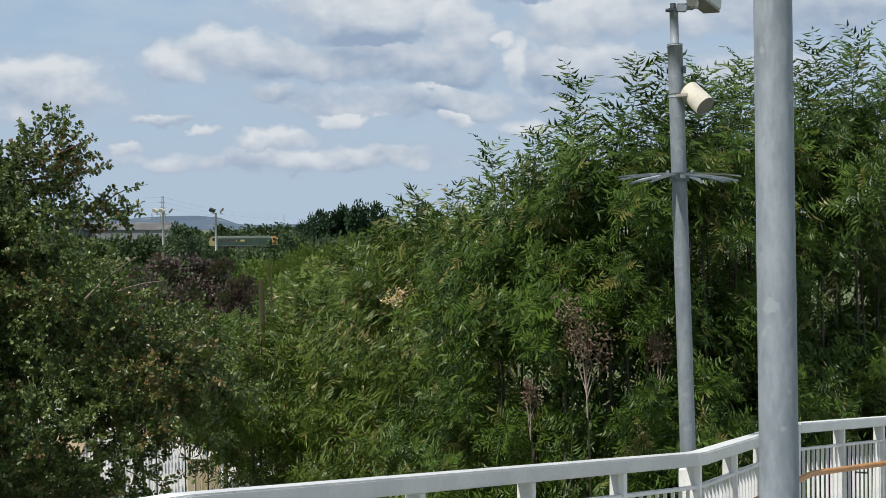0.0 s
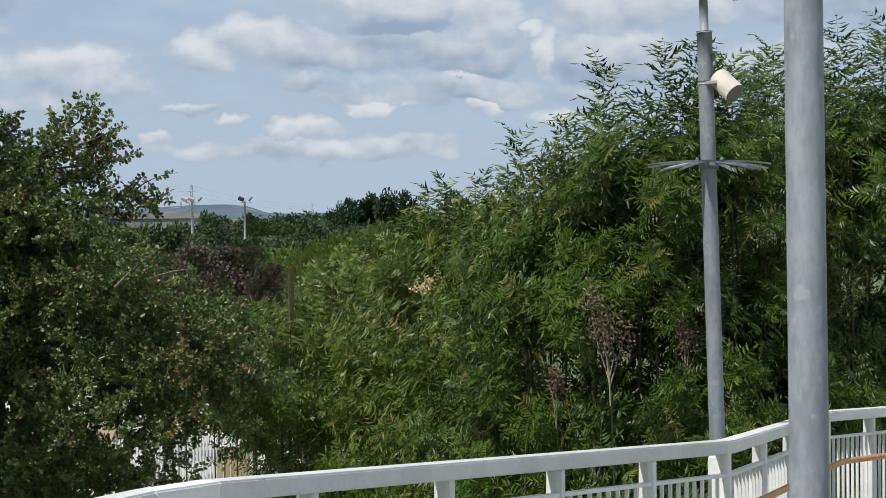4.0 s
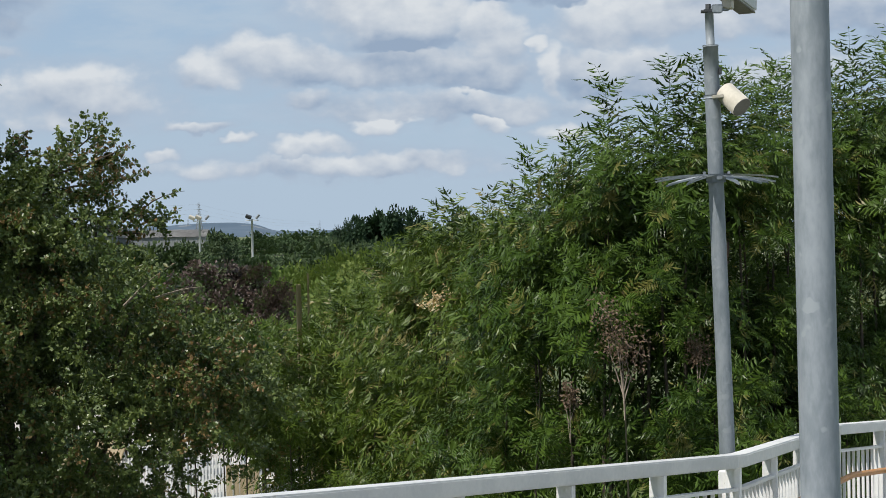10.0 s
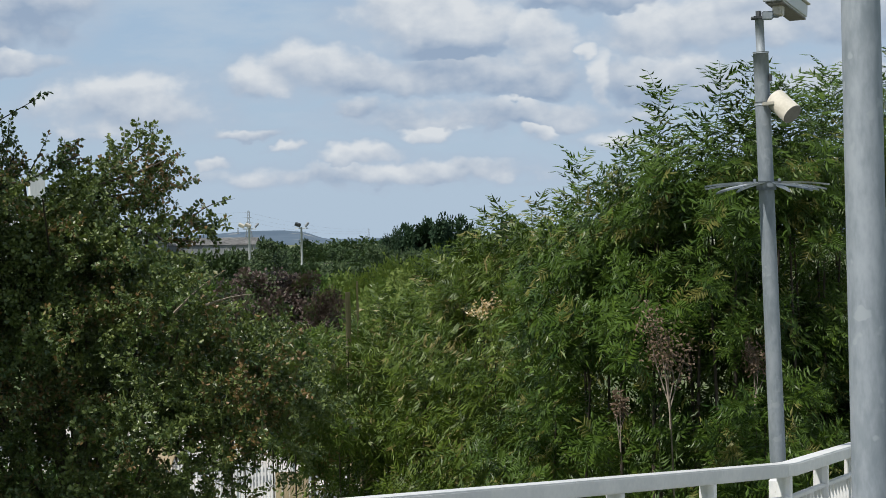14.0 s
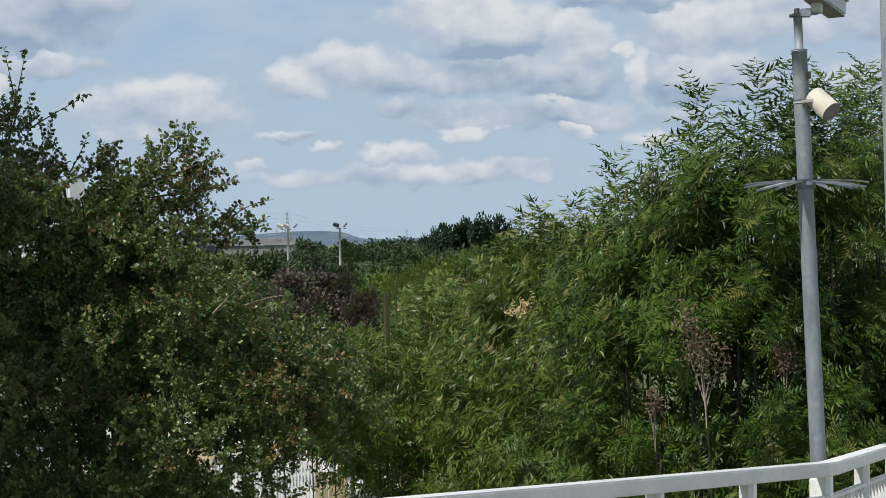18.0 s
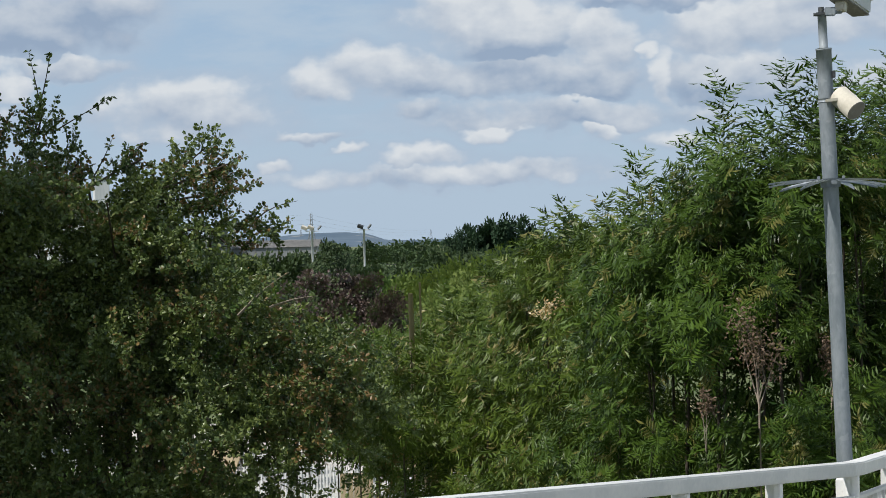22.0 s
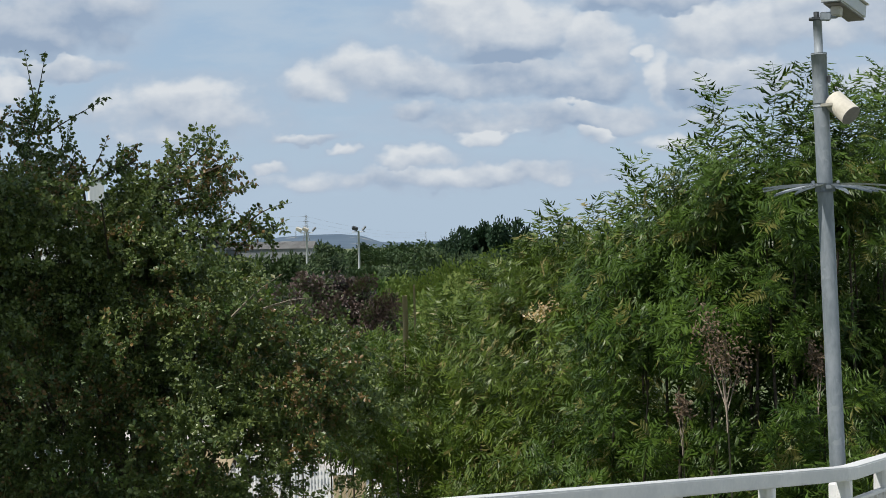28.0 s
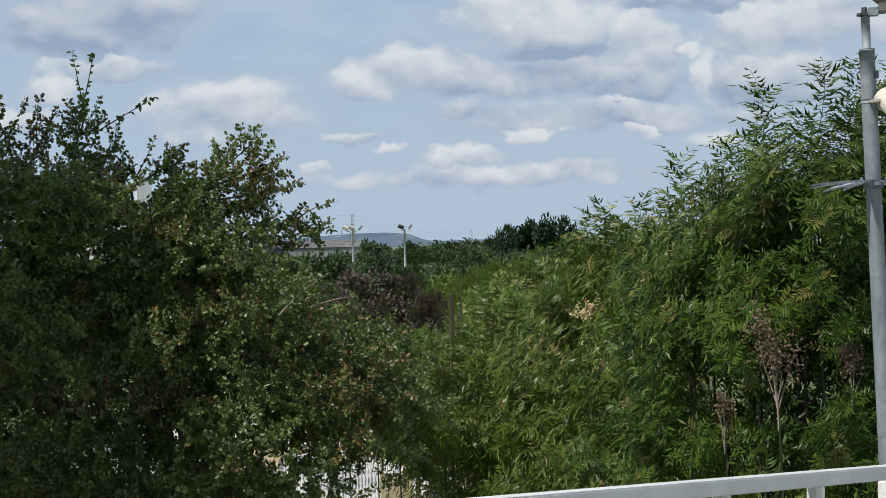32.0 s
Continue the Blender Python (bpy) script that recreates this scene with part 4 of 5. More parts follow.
def build_dead_shrub():
    """Withered shrub in the hollow of the thicket: pale bare stems and brown leaf tufts."""
    rng = random.Random(9)
    for az, d, el, s in ((7.72, 15.6, -2.4, 0.8), (10.05, 16.6, -3.2, 0.5), (6.05, 16.0, -5.0, 0.24)):
        top = spot(az, el, d)
        base = Vector((top.x - 0.1, top.y, -0.1))
        shrub = thing("withered_shrub", "withered shrub with bare stems and brown leaves", "shrub", base, "withered shrubs")
        tip = top - base
        fork = Vector((0.02, 0, tip.z - 0.95 * s))
        part("stem", tube([(0, 0, 0), fork * 0.5 + Vector((0.08, 0, 0)), fork], [0.013 * s + 0.003, 0.01 * s + 0.002, 0.007 * s + 0.001], 6), PALE_BARK, shrub, smooth=True)
        for k in range(6):
            end = fork + Vector((rng.uniform(-0.24, 0.24), rng.uniform(-0.25, 0.25), rng.uniform(0.5, 0.95))) * s
            mid = fork.lerp(end, 0.5) + Vector((rng.uniform(-0.06, 0.06), 0, -0.05))
            part("branch", tube([fork - Vector((0, 0, rng.uniform(0, 0.35))), mid, end], [0.007 * s + 0.001, 0.005 * s + 0.001, 0.002], 5), PALE_BARK, shrub, smooth=True)
            verts, faces = [], []
            for j in range(int(130 * s)):
                at = mid.lerp(end, rng.uniform(0.1, 1.15)) + Vector([rng.gauss(0, 0.075 * s) for _ in range(3)])
                way = Vector([rng.uniform(-1, 1) for _ in range(3)]).normalized()
                leaf_blade(verts, faces, at, way, way.orthogonal().normalized(), rng.uniform(0.025, 0.05), 0.02, 0.3)
            tagged(part("brown_tuft", soup((verts, faces), "brown_tuft", DEAD), None, shrub), kind="stuff")
        SWAYING.append((shrub, 1.3, rng.random()))


build_dead_shrub()


def build_blossom():
    rng = random.Random(3)
    centre = spot(1.45, -2.25, 23.2)
    bush = thing("elder_bush", "elder bush with a patch of cream and orange blossom", "shrub", (centre.x, centre.y + 0.2, -0.1))
    part("stem", tube([(0, 0, 0), (0.05, 0, 3), (0, 0, centre.z)], [0.04, 0.03, 0.01], 6), BARK, bush, smooth=True)
    for k in range(16):
        verts, faces = [], []
        c = Vector((rng.gauss(0, 0.17), rng.uniform(-0.7, -0.3), centre.z + 0.1 + rng.gauss(0, 0.07)))
        for j in range(14):
            at = c + Vector([rng.gauss(0, 0.03) for _ in range(3)])
            way = Vector([rng.uniform(-1, 1) for _ in range(3)]).normalized()
            leaf_blade(verts, faces, at, way, way.orthogonal().normalized(), rng.uniform(0.03, 0.055), 0.03, 0.2)
        part("blossom", soup((verts, faces), "blossom", CREAM), None, bush)


build_blossom()

# ---- middle distance ----
CROWNS = {}


def crown_mesh(kind, mat, seed, leaves, size, blobs=14, tall=1.0):
    key = (kind, seed)
    if key not in CROWNS:
        CROWNS[key] = clump_mesh(seed, "crown", mat, blobs, leaves, size, tall)
    return CROWNS[key]


def bush(name, label, az, el, d, wide, high, kind, mat, seed, leaves=1600, size=0.07, group="", category="tree"):
    """A tree or bush whose crown's top stands at that azimuth and elevation; half width and height of the crown in metres."""
    top = spot(az, el, d)
    rng = random.Random(seed * 31 + int(az * 10))
    tree = thing(name, label, category, (top.x, top.y, -0.1), group)
    leafage = crown_mesh(kind, mat, seed, leaves, size)
    z = top.z + 0.1 - high * 0.62 * max(v.co.z for v in leafage.vertices) * 0.94
    part("trunk", tube([(0, 0, 0), (0.05 * wide, 0, z * 0.6), (0, 0, z)], [0.03 * wide + 0.004, 0.02 * wide + 0.003, 0.012 * wide], 7), BARK, tree, smooth=True)
    m = pose(0, 0, z, 0, 0, rng.uniform(0, 360)) @ Matrix.Diagonal((wide, wide, high * 0.62, 1))
    part("crown", leafage, None, tree, m=m)
    return tree


def build_middle():
    rng = random.Random(12)
    # copper-leaved trees beyond the hawthorn
    for az, el, w, h, s in ((-5.6, -0.85, 1.2, 2.2, 1), (-4.8, -0.8, 1.2, 2.2, 2), (-4.1, -0.95, 1.15, 2.2, 1), (-3.5, -1.4, 0.9, 2.2, 2), (-6.4, -1.2, 1.1, 2.4, 2),
                            (-5.3, -1.5, 1.2, 2.4, 2), (-4.4, -1.6, 1.2, 2.4, 1), (-3.5, -2.0, 0.8, 2.2, 1), (-6.2, -1.9, 1.1, 2.2, 1)):
        bush("copper_leaved_tree", "purple-brown copper-leaved tree beyond the hawthorn", az, el, 60 + 2 * rng.random(), w, h, "copper", COPPER, s, 2600, 0.075, "copper trees")
    # green bushes before them
    for az, el, d, w, h, s in ((-6.6, -2.2, 46, 1.3, 2.6, 3), (-5.2, -2.9, 44, 1.3, 2.6, 4), (-4.1, -2.7, 43, 1.0, 2.4, 3), (-3.3, -2.4, 42, 0.9, 2.4, 4), (-7.9, -1.6, 50, 1.4, 2.8, 3), (-9.4, -1.2, 52, 1.6, 3, 4), (-11.5, -0.9, 55, 2.0, 3, 3), (-14, -0.6, 56, 2.2, 3.4, 4), (-17, -0.6, 58, 2.4, 3.4, 3)):
        bush("green_bush", "dense green bush beyond the fence", az, el, d, w, h, "hedge", HEDGE, s, 1900, 0.085, "bushes beyond the fence", "shrub")
    for k in range(9):
        bush("bramble_bush", "dark bramble bush under the hawthorn", -19 + 1.15 * k, -6.2 - 0.3 * (k % 2), 27 + k % 3, 0.75, 2.2, "hedge", HEDGE, 3 + k % 2, 1900, 0.085, "brambles", "shrub")
    for az, el, d, w, s in ((-5.3, -3.2, 21.0, 0.42, 3), (-4.6, -3.6, 21.5, 0.45, 4), (-4.0, -4.4, 22.0, 0.4, 3), (-6.2, -2.8, 22.5, 0.45, 4), (-7.2, -2.5, 23.0, 0.5, 3)):
        bush("spindle_bush", "small-leaved green bush between the trees", az, el, d, w, 0.95, "spindle", SPINDLE, s, 2600, 0.085, "bushes between the trees", "shrub")
    # paler bushes and the scrub on the far side
    for az, el, d, w, h, s in ((-3.1, -0.95, 95, 1.5, 3.6, 5), (-2.3, -0.75, 92, 1.5, 3.6, 6), (-1.4, -0.5, 88, 1.6, 3.8, 5), (-0.5, -0.2, 84, 1.5, 4, 6), (0.3, -0.55, 86, 1.4, 3.6, 5), (-0.9, -0.85, 80, 1.5, 3.4, 5), (-2.6, -1.55, 70, 1.4, 3, 5), (-1.7, -1.5, 66, 1.4, 3, 6), (-0.6, -1.2, 64, 1.3, 3, 5)):
        bush("pale_bush", "pale green bush in rough scrub", az, el, d, w, h, "pale", PALE_HEDGE, s, 2200, 0.08, "pale scrub", "shrub")
    for k in range(50):
        az = -18 + k * 0.44
        d = rng.uniform(150, 230)
        el = (-0.25, -0.2, -0.35)[k % 3]
        if -4.9 < az < -2.0:
            el = (-0.66, -0.7, -0.74)[k % 3]
        elif -6.4 < az < -4.9:
            el, d = (0.16 if az > -5.6 else -0.15), 195 + 4 * (k % 3)
        bush("hedgerow_tree", "hedgerow tree in dull green leaf", az, el, d, rng.uniform(2.2, 3.0), rng.uniform(4.6, 5.6), "dull", DULL, 13 + k % 2, 1300, 0.1, "hedgerow")
    for k in range(30):
        az = -18 + k * 0.72
        el = -1.15 + 0.2 * (k % 3 - 1)
        bush("scrub_bush", "olive-green bush of the rough scrub", az, el, rng.uniform(95, 125), rng.uniform(1.7, 2.3), rng.uniform(3.6, 4.4), "pale" if k % 3 == 0 else "hedge", PALE_HEDGE if k % 3 == 0 else HEDGE, (5, 3, 4)[k % 3], 2200, 0.08, "scrub", "shrub")
    # rising wood at the right of the gap, and the pines
    for az, el, d, w, h, s in ((-2.45, -0.42, 335, 3.5, 7, 8), (-2.15, -0.25, 330, 4, 7, 7), (-1.85, -0.3, 330, 5, 8, 7), (-1.5, -0.2, 335, 5, 8, 7), (-1.0, 0.0, 330, 5, 9, 8), (-0.4, 0.05, 320, 6, 9, 7), (0.5, 0.1, 310, 6, 9, 8), (1.4, 0.25, 300, 6, 10, 7), (2.3, 0.7, 290, 6, 11, 8), (3.3, 0.5, 290, 6, 11, 7), (4.3, 0.6, 290, 6, 11, 8), (-1.6, -0.75, 260, 5, 7, 8), (-0.6, -0.7, 250, 5, 7, 7), (0.3, -0.6, 240, 5, 7, 8), (-2.6, -0.85, 260, 5, 6, 7)):
        bush("woodland_tree", "dark green tree of a distant wood", az, el, d, w, h, "far", FAR_GREEN, s, 1100, 0.11, "distant wood")
    for k, (az, el, w, h) in enumerate(((-1.2, 0.42, 1.6, 5), (-0.95, 0.5, 1.8, 6), (-0.5, 0.62, 2.8, 8), (-0.75, 0.42, 2.6, 8), (-1.45, 0.2, 2.4, 6), (-0.1, 0.68, 3.0, 9), (0.25, 0.8, 3.0, 10), (0.6, 0.74, 3.0, 9), (0.95, 0.5, 2.6, 8), (1.25, 0.35, 2.6, 8), (-0.8, 0.1, 3.2, 8), (0.0, 0.2, 3.4, 9), (0.7, 0.15, 3.4, 9), (-0.3, 0.5, 3.4, 9), (0.5, 0.45, 3.6, 9), (0.2, 0.6, 3.4, 9))):
        bush("pine_tree", "dark pine tree with a ragged crown", az, el, 300 + 2 * (k % 3), w, h, "pine", CONIFER, 9 + k % 3, 2000, 0.1, "dark pines")
    # dark tree tops behind the railway
    for az, el, d, w, h, s in ((-3.2, 0.05, 640, 8, 9, 9), (-3.9, -0.1, 640, 7, 8, 10), (-2.3, 0.1, 650, 9, 9, 9), (-5.2, -0.05, 600, 9, 9, 10), (-6.2, -0.12, 640, 10, 9, 9), (-8.0, -0.2, 560, 10, 9, 10), (-1.6, 0.05, 660, 8, 9, 10), (-7.1, -0.15, 620, 10, 9, 9)):
        bush("far_tree", "dark distant tree behind the railway", az, el, d, w, h, "far", FAR_GREEN, s, 1100, 0.11, "trees behind the railway")
    for k in range(48):
        bush("far_hedge_tree", "dull green tree of a distant hedge", -18 + 0.42 * k, 0.06 - 0.08 * (k % 3), 580 + 12 * (k % 4), 5.0, 8, "far", FAR_GREEN, 7 + k % 4, 1100, 0.11, "distant hedge")
    for k in range(24):
        az = -13 + 0.5 * k
        bush("line_side_bush", "low green bush along the railway", az, -0.78 if -5 < az < 1.2 else -0.5, rng.uniform(380, 480), 4.0, 5.0, "far", FAR_GREEN, 7 + k % 4, 1100, 0.11, "line-side bushes", "shrub")
    for k in range(15):
        bush("field_hedge_tree", "green hedge tree at a field's edge", -6.8 + 0.36 * k, -0.66, 300 + 9 * (k % 3), 3.2, 4.2, "far", FAR_GREEN, 7 + k % 4, 1100, 0.11, "field hedge")
    for k in range(26):
        bush("embankment_bush", "dark bush on the far side of the railway", -7.2 + 0.3 * k, -0.36 + 0.08 * (k % 3), 556 + 4 * (k % 3), 3.2, 4.6, "far", FAR_GREEN, 7 + k % 4, 1100, 0.11, "embankment bushes", "shrub")
    # tall unseen tree beside the bridge, west of the hawthorn, added to shade it
    big = thing("unseen_shade_tree", "tall dense tree added out of view to shade the hawthorn", "tree", (-7.25, 9.2, -0.1))
    part("trunk", tube([(0, 0, 0), (0.1, 0, 4), (0, 0.1, 9)], [0.28, 0.22, 0.1], 10), BARK, big, smooth=True)
    for k in range(10):
        m = pose(0.4 * math.cos(2.4 * k), 0.8 * math.sin(2.4 * k), 7.6 + 0.85 * k, 0, 0, 70 * k) @ Matrix.Diagonal((1.95, 1.95, 1.2, 1))
        part("crown", crown_mesh("hedge", HEDGE, 3 + k % 2, 1900, 0.085), None, big, m=m)
    # two bare stakes
    for az, el, r in ((-2.84, -1.66, 0.05), (-2.54, -1.32, 0.02)):
        top = spot(az, el, 28.6)
        stake = thing("bare_stake", "bare weathered timber stake among the saplings", "post", (top.x, top.y, -0.1), "stakes")
        part("shaft", tube([(0, 0, 0), (0.02, 0, 3), (0, 0, top.z + 0.1)], [r * 1.1, r, r * 0.8], 8), TIMBER, stake, smooth=True)
    # tall lamps of a yard
    for k, az in enumerate((-5.9, -4.26)):
        top = spot(az, 0.42, 180)
        lamp = thing("yard_floodlight", "tall white floodlight post of a distant yard", "street lamp", (top.x, top.y, -0.1), "yard floodlights")
        part("pole", tube([(0, 0, 0), (0, 0, top.z + 0.1)], [0.13, 0.1], 10), SILO, lamp, smooth=True)
        part("crossarm", box((1.3, 0.12, 0.1), pose(0, 0, top.z), 0.01), SILO, lamp)
        heads = ((-0.75, 25, LAMP_WHITE, 0.62), (-0.1, 25, LAMP_WHITE, 0.62), (0.75, -45, CLADDING, 0.55)) if k == 0 else ((-0.35, 20, DARK_STEEL, 0.6), (0.55, -50, CLADDING, 0.55))
        for x, tilt, mat, w in heads:
            part("lamp_head", box((w, 0.4, 0.16 if mat is CLADDING else 0.32), pose(x, 0, top.z + 0.35, 20, tilt, 0), 0.04), mat, lamp)
    # fence of the yard
    fence = thing("palisade_fence", "pale galvanised palisade fence of tall pointed pales", "fence", (0, 0, 0))
    a, b = Vector((-9.4, 49.0, 0)), Vector((-3.2, 41.0, 0))
    along = (b - a).normalized()
    turn = math.degrees(math.atan2(along.y, along.x))
    bm = bmesh.new()
    outline = [(-0.035, 0.05), (0.035, 0.05), (0.035, 1.7), (0.0, 1.82), (-0.035, 1.7)]
    near = [bm.verts.new((x, -0.006, z)) for x, z in outline]
    away = [bm.verts.new((x, 0.006, z)) for x, z in outline]
    bm.faces.new(near)
    bm.faces.new(list(reversed(away)))
    for k in range(5):
        bm.faces.new((near[k], away[k], away[(k + 1) % 5], near[(k + 1) % 5]))
    bmesh.ops.recalc_face_normals(bm, faces=bm.faces[:])
    pale = mesh_of(bm, "pale", PALING)
    count = int((b - a).length / 0.145)
    for k in range(count):
        p = a + along * (k * 0.145)
        part("pale", pale, None, fence, m=pose(p.x, p.y, 0.02, 0, 0, turn))
    for z in (0.35, 1.35):
        part("fence_rail", box(((b - a).length, 0.04, 0.05), Matrix.Translation((a + b) / 2 + Vector((0.02, 0.04, z))) @ pose(0, 0, 0, 0, 0, turn)), PALING, fence)
    for k in range(5):
        p = a.lerp(b, (k + 0.05) / 4.2)
        part("fence_post", box((0.06, 0.1, 1.9), pose(p.x + 0.05, p.y + 0.09, 0.95, 0, 0, turn)), PALING, fence)
    board = thing("timber_hoarding", "weathered timber boards beside the fence", "hoarding", (-3.6, 40.2, 0))
    for k in range(5):
        part("board", box((0.14, 0.025, 1.85), pose(k * 0.15, 0.05 * math.sin(k), 0.93, 0, 0, rng.uniform(-3, 3)), 0.004), TIMBER, board)
    lean = thing("leaning_board", "sunlit sandy board leaning by the fence", "board", (-7.2, 45.5, 0.9))
    part("panel", box((0.9, 0.05, 1.6), pose(0, 0, 0.5, 0, 0, -20) @ pose(0, 0, 0, 0, 24, 0), 0.01), TIMBER, lean)
    part("strut", tube([(0.35, -0.1, 1.3), (0.85, -0.1, 0.0), (0.9, -0.05, -0.9)], [0.05, 0.05, 0.05], 6), BARK, lean)


build_middle()

# ---- distance ----


def build_hill():
    bm = bmesh.new()
    rng = random.Random(4)
    profile = [(-24, 0.05), (-18, 0.12), (-12, 0.16), (-9.5, 0.15), (-8.3, 0.18), (-7.2, 0.23), (-6.4, 0.29), (-5.7, 0.325), (-4.9, 0.33), (-4.3, 0.285), (-3.95, 0.21), (-3.7, 0.10), (-3.5, 0.04), (-3.0, 0.03), (-1, 0.05), (2, 0.06), (6, 0.1), (14, 0.1), (24, 0.05)]
    crest, foot, back = [], [], []
    for k in range(241):
        az = -24 + 0.2 * k
        for (a0, e0), (a1, e1) in zip(profile, profile[1:]):
            if a0 <= az <= a1 + 1e-6:
                s = (az - a0) / (a1 - a0)
                el = e0 + (e1 - e0) * s * s * (3 - 2 * s)
                break
        top = spot(az, el + 0.012 * noise.noise(Vector((az * 5, 0, 0))), 3500)
        crest.append(bm.verts.new(top))
        low = spot(az, 0, 2900)
        foot.append(bm.verts.new((low.x, low.y, -1)))
        high = spot(az, 0, 4300)
        back.append(bm.verts.new((high.x, high.y, -1)))
    for k in range(240):
        bm.faces.new((foot[k], foot[k + 1], crest[k + 1], crest[k]))
        bm.faces.new((crest[k], crest[k + 1], back[k + 1], back[k]))
    # its hazy look comes from the material's blue, no air is modelled
    tagged(part("backdrop_hill", bm, HAZED_HILL, smooth=True), "low hill on the horizon, coloured blue for haze", "hill", kind="structure")


build_hill()


def lattice_pylon(az, el, d, wide):
    top = spot(az, el, d)
    h = top.z
    tower = thing("electricity_pylon", "distant grey lattice electricity pylon", "pylon", (top.x, top.y, 0), "pylons")

    def half(z):
        return wide * (1 - 0.8 * min(z / (h * 0.62), 1)) + 0.02 * h * (1 - z / h)

    r = 0.006 * h
    for sx, sy in ((-1, -1), (-1, 1), (1, -1), (1, 1)):
        part("leg", tube([(sx * half(z), sy * half(z), z) for z in (0, h * 0.3, h * 0.62, h * 0.97)], [r, r, r * 0.8, r * 0.6], 4), CLADDING, tower)
    levels = [h * q for q in (0, 0.16, 0.3, 0.42, 0.52, 0.62, 0.72, 0.82, 0.92)]
    for z0, z1 in zip(levels, levels[1:]):
        for s in (-1, 1):
            part("brace", tube([(-s * half(z0), -half(z0), z0), (s * half(z1), -half(z1), z1)], [r * 0.6, r * 0.6], 4), CLADDING, tower)
    for q, w in ((0.66, 0.16), (0.79, 0.2), (0.92, 0.14)):
        part("crossarm", tube([(-w * h * 0.5, 0, h * q), (0, 0, h * (q + 0.015)), (w * h * 0.5, 0, h * q)], [r * 0.4, r, r * 0.4], 4), CLADDING, tower)
    part("peak", tube([(0, 0, h * 0.92), (0, 0, h)], [r, r * 0.5], 4), CLADDING, tower)
    return top


def build_pylons():
    a = lattice_pylon(-5.91, 0.98, 2500, 5.5)
    b = lattice_pylon(-2.14, 0.36, 4000, 5.0)
    lattice_pylon(-6.25, 0.45, 3400, 4.0)
    wires = thing("power_lines", "thin power lines between the distant pylons", "cable")
    for q in (0.68, 0.8, 0.94):
        pts = []
        for k in range(13):
            t = k / 12
            p = Vector((a.x, a.y, a.z * q)).lerp(Vector((b.x, b.y, b.z * q)), t)
            p.z -= 14 * 4 * t * (1 - t) * 0.6
            pts.append(p)
        part("wire", tube(pts, [0.07] * 13, 4), CLADDING, wires)
        pts = [Vector((a.x - 160 * k, a.y - 12 * k, a.z * q - 8 * math.sin(math.pi * k / 6))) for k in range(7)]
        part("wire", tube(pts, [0.06] * 7, 4), CLADDING, wires)


build_pylons()


def shed(name, label, az0, az1, el, d, depth, roof_mat, wall_mat, rise):
    """A long low industrial building with a shallow pitched roof."""
    a, b = spot(az0, el, d), spot(az1, el, d)
    w, h = b.x - a.x, a.z
    hall = thing(name, label, "building", ((a.x + b.x) / 2, d + depth / 2, 0), "industrial buildings")
    part("wall", box((w, depth, h), pose(0, 0, h / 2), 0.05), wall_mat, hall)
    bm = bmesh.new()
    for s in (-1, 1):
        ring = [bm.verts.new((x, y, z)) for x, y, z in ((-w / 2 - 0.4, s * (depth / 2 + 0.4), h + 0.02), (w / 2 + 0.4, s * (depth / 2 + 0.4), h + 0.02), (w / 2 + 0.4, 0, h + rise), (-w / 2 - 0.4, 0, h + rise))]
        bm.faces.new(ring if s < 0 else list(reversed(ring)))
    bmesh.ops.solidify(bm, geom=bm.faces[:], thickness=0.2)
    part("roof", bm, roof_mat, hall)
    step = max(w / 9, 3)
    for k in range(int(w / step)):
        part("cladding_rib", box((0.25, 0.12, h - 0.4), pose(-w / 2 + (k + 0.5) * step, -depth / 2 - 0.06, h / 2)), roof_mat, hall)
    return hall


def build_works():
    shed("warehouse", "long low warehouse with a pale grey roof", -8.6, -5.75, -0.1, 470, 16, ROOFING, CLADDING, 1.9)
    shed("factory_hall", "dark grey factory hall behind the trees", -10.6, -9.2, 0.28, 430, 40, ROOFING, CLADDING, 0.6)
    shed("low_shed", "low grey shed behind the trees", -9.2, -7.7, 0.02, 480, 30, ROOFING, CLADDING, 1.0)
    for az, el, d, r, label in ((-8.75, 0.5, 440, 1.6, "grey cylindrical silo of a distant works"), (-9.1, 0.28, 440, 1.2, "short grey silo of a distant works")):
        top = spot(az, el, d)
        silo = thing("silo", label, "silo", (top.x, top.y, 0), "silos")
        part("drum", tube([(0, 0, 0), (0, 0, top.z)], [r, r], 24), CLADDING, silo, smooth=True)
        part("cap", tube([(0, 0, top.z), (0, 0, top.z + 0.5)], [r * 1.05, r * 0.6], 24), ROOFING, silo)
    top = spot(-12.42, 2.12, 260)
    tower = thing("works_tower", "pale grey rectangular tower of a distant works", "tower", (top.x, top.y, 0))
    part("shaft", box((2.1, 2.1, top.z), pose(0, 0, top.z / 2, 0, 0, 20), 0.03), SILO, tower)
    part("parapet", box((2.25, 2.25, 0.4), pose(0, 0, top.z + 0.2, 0, 0, 20), 0.03), CLADDING, tower)
    top = spot(-13.6, 1.15, 270)
    block = thing("works_block", "white clad block of a distant works", "building", (top.x, top.y, 0))
    part("wall", box((9, 8, top.z), pose(0, 0, top.z / 2), 0.05), SILO, block)
    part("roof", box((9.3, 8.3, 0.3), pose(0, 0, top.z + 0.15)), ROOFING, block)


build_works()


WHEELS = []


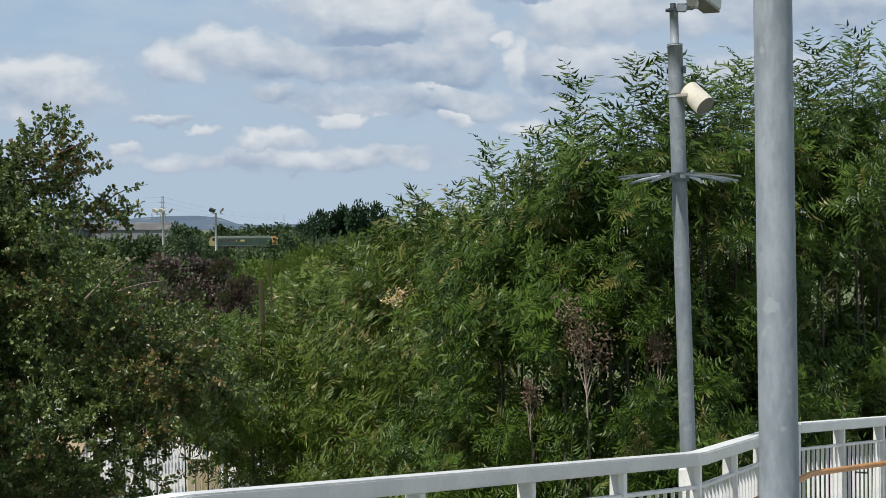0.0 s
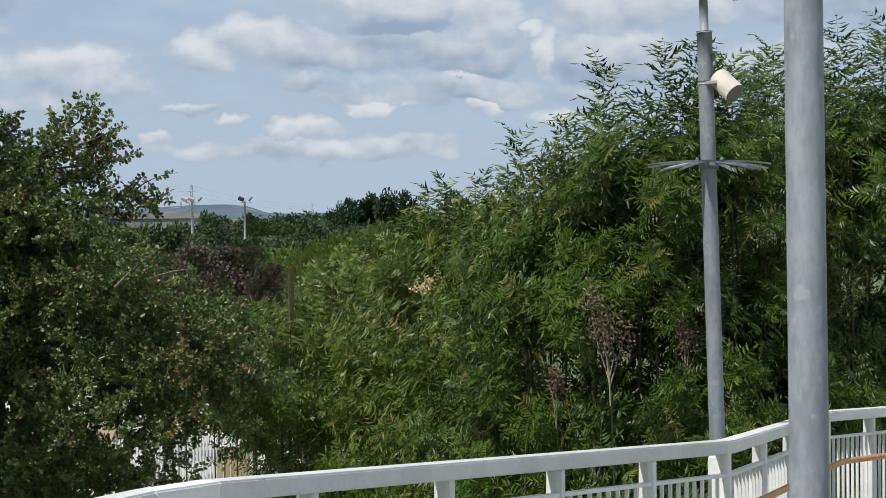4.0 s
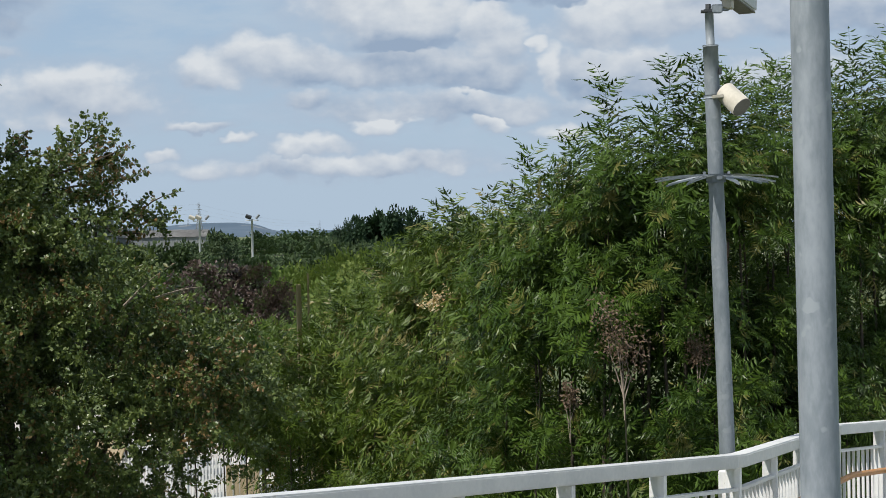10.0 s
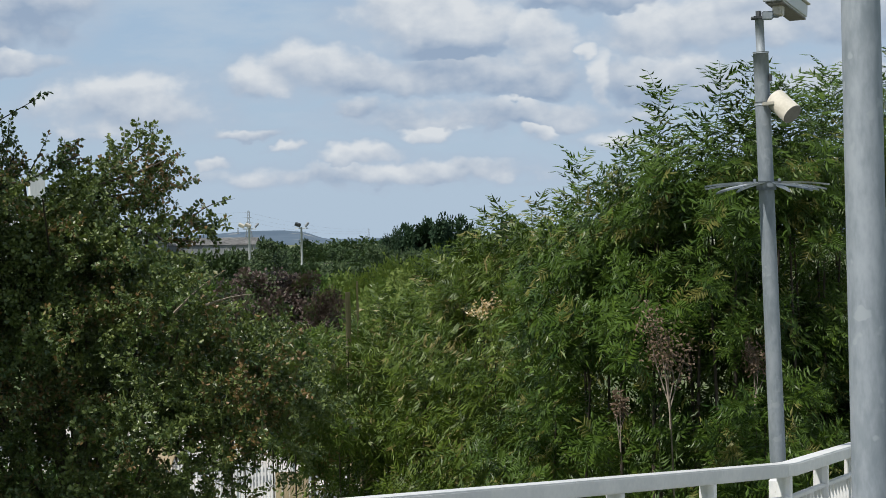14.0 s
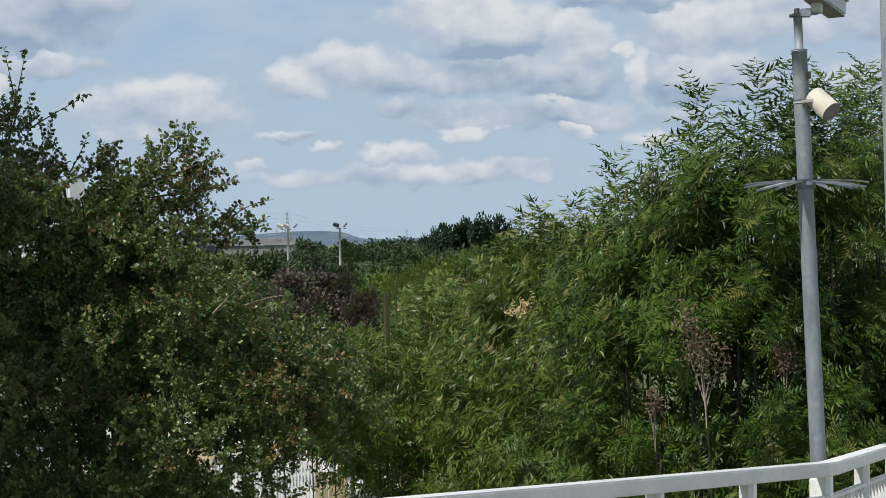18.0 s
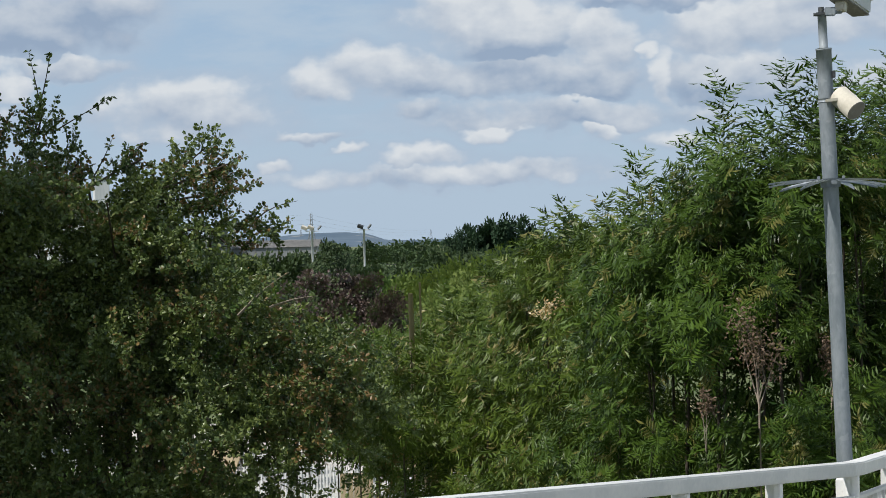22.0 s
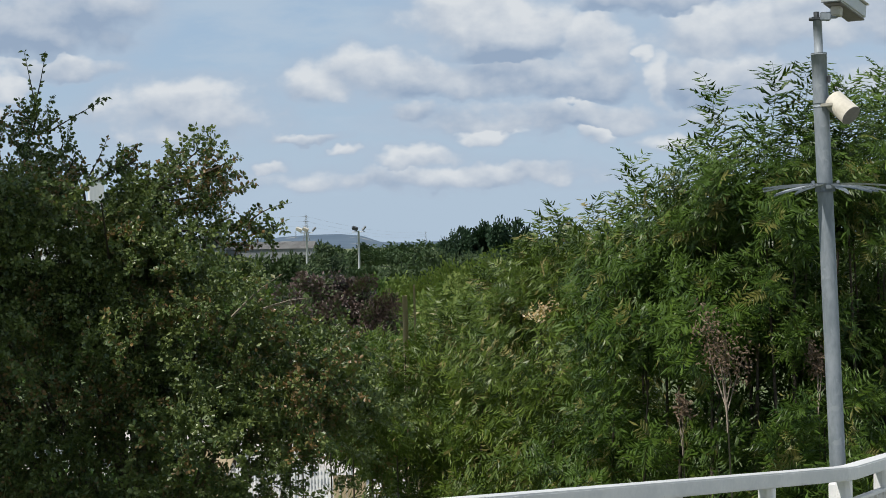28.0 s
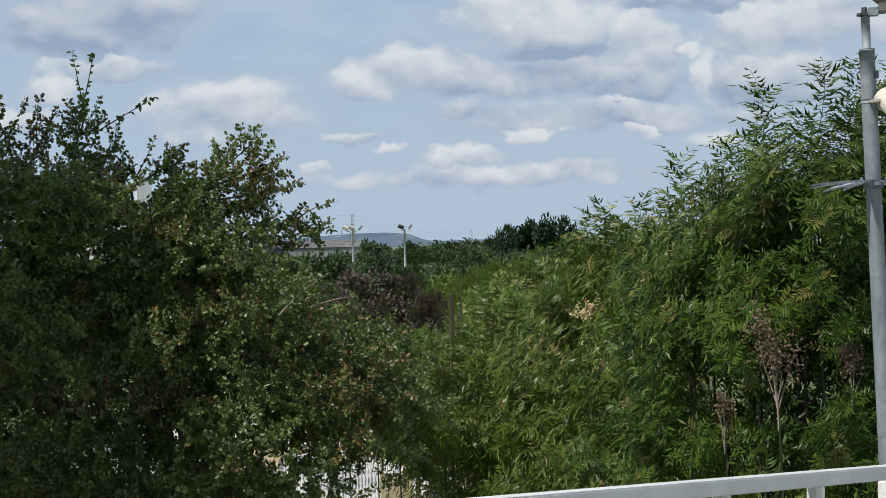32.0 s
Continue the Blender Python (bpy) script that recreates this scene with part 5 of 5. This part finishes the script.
def build_locomotive():
    """A diesel locomotive, 21 m long, two cabs; local x is the way it runs."""
    loco = thing("diesel_locomotive", "weathered green diesel freight locomotive with yellow cab ends", "locomotive", (0, 0, 0))
    L, W = 20.6, 2.65
    bm = bmesh.new()
    side = [(-W / 2, 1.15), (W / 2, 1.15), (W / 2, 3.15), (W / 2 - 0.35, 3.7), (-W / 2 + 0.35, 3.7), (-W / 2, 3.15)]
    rings = [[bm.verts.new((x, y, z)) for y, z in side] for x in (-L / 2 + 2.3, L / 2 - 2.3)]
    bm.faces.new(rings[0])
    bm.faces.new(list(reversed(rings[1])))
    for k in range(6):
        bm.faces.new((rings[0][k], rings[1][k], rings[1][(k + 1) % 6], rings[0][(k + 1) % 6]))
    bmesh.ops.recalc_face_normals(bm, faces=bm.faces[:])
    part("body", bm, LOCO_GREEN, loco)
    part("roof", box((L - 5.2, 1.7, 0.14), pose(0, 0, 3.74), 0.03), LOCO_GREY, loco)
    part("underframe", box((L - 0.6, 2.4, 0.35), pose(0, 0, 1.0), 0.04), LOCO_GREY, loco)
    part("fuel_tank", box((5.2, 2.3, 0.65), pose(0, 0, 0.62), 0.08), LOCO_DARK, loco)
    part("side_band", box((3.6, 0.02, 0.55), pose(-1.6, -W / 2 - 0.012, 2.45)), LOCO_YELLOW, loco, "plain yellow lettering band")
    for k in range(5):
        part("grille", box((1.1, 0.03, 0.8), pose(-6.6 + k * 1.25, -W / 2 - 0.016, 2.6)), LOCO_DARK, loco)
    for s in (-1, 1):
        bm = bmesh.new()
        prof = [(0, 1.0), (2.2, 1.0), (2.3, 2.2), (1.95, 3.35), (1.5, 3.7), (0, 3.7)]
        x0 = L / 2 - 2.3
        near = [bm.verts.new((s * (x0 + x), -W / 2 + 0.03, z)) for x, z in prof]
        away = [bm.verts.new((s * (x0 + x), W / 2 - 0.03, z)) for x, z in prof]
        bm.faces.new(near)
        bm.faces.new(list(reversed(away)))
        for k in range(6):
            bm.faces.new((near[k], away[k], away[(k + 1) % 6], near[(k + 1) % 6]))
        bmesh.ops.recalc_face_normals(bm, faces=bm.faces[:])
        cab = part("cab", bm, LOCO_YELLOW if s < 0 else LOCO_ORANGE, loco, "yellow cab end" if s < 0 else "orange-yellow cab end")
        part("side_window", box((0.8, 0.04, 0.75), pose(s * (x0 + 0.95), -W / 2 + 0.02, 2.85)), GLASS_DARK, cab)
        for y in (-0.6, 0.6):
            part("windscreen", box((0.04, 0.95, 0.75), pose(s * (x0 + 2.12), y, 2.85, 0, -s * 17, 0)), GLASS_DARK, cab)
        bogie = part("bogie", box((4.0, 2.2, 0.45), pose(s * 6.6, 0, 0.68), 0.05), LOCO_DARK, loco)
        for k in (-1, 0, 1):
            for y in (-0.78, 0.78):
                WHEELS.append(part("wheel", tube([(0, -0.06, 0), (0, 0.06, 0)], [0.52, 0.52], 20), LOCO_DARK, bogie, m=pose(s * 6.6 + k * 1.6, y, 0.53)))
    return loco


LOCO = build_locomotive()


def build_track():
    track = thing("railway_track", "distant double rail of a railway line", "railway track", (0, 0, 0))
    for y in (-0.72, 0.72):
        part("rail", box((900, 0.07, 0.15), pose(-50, 540 + y, 0.1)), DARK_STEEL, track)
    part("ballast", box((900, 3.4, 0.16), pose(-50, 540, 0.0)), BALLAST, track)


build_track()

# ---- what moves ----


def gust(t, phase):
    """Strength and lean of the wind, in the range of about -1 to 1."""
    p = 2 * math.pi * phase
    return (0.42 * math.sin(2 * math.pi * t / 2.3 + p) + 0.28 * math.sin(2 * math.pi * t / 1.25 + 2.1 * p)
            + 0.35 * math.sin(2 * math.pi * t / 7.5 + 0.4 * p) + 0.5 * math.exp(-((t - 22.8) / 1.6) ** 2))


def motions():
    # the locomotive runs to the right along the line
    rows = []
    for k in range(17):
        t = 2.0 * k
        tail = 540 * math.tan(radians(-4.47)) + 8.35 * t
        rows.append((t, pose(tail + 10.3, 540, 0.17, 0, 0, 0)))
    walk(LOCO, rows)
    for wheel in WHEELS:
        at = wheel.matrix_basis.translation.copy()
        walk(wheel, [(k / 15, pose(at.x, at.y, at.z, 0, math.degrees(8.35 * k / 15 / 0.52), 0)) for k in range(481)])
    # boughs and shoots sway about their roots
    for ob, reach, phase in SWAYING:
        rest = ob.matrix_basis.copy()
        spot_at = rest.translation.copy()
        turn = rest.to_quaternion().to_matrix().to_4x4()
        lead = 0.9 if reach > 3 else 0.8
        rows = []
        for k in range(0, 65, 1):
            t = 0.5 * k
            g = gust(t, phase)
            sway = pose(0, 0, 0, reach * lead * 0.35 * gust(t + 0.6, phase + 0.3), reach * g, 0)
            rows.append((t, Matrix.Translation(spot_at) @ sway @ turn))
        walk(ob, rows)


motions()
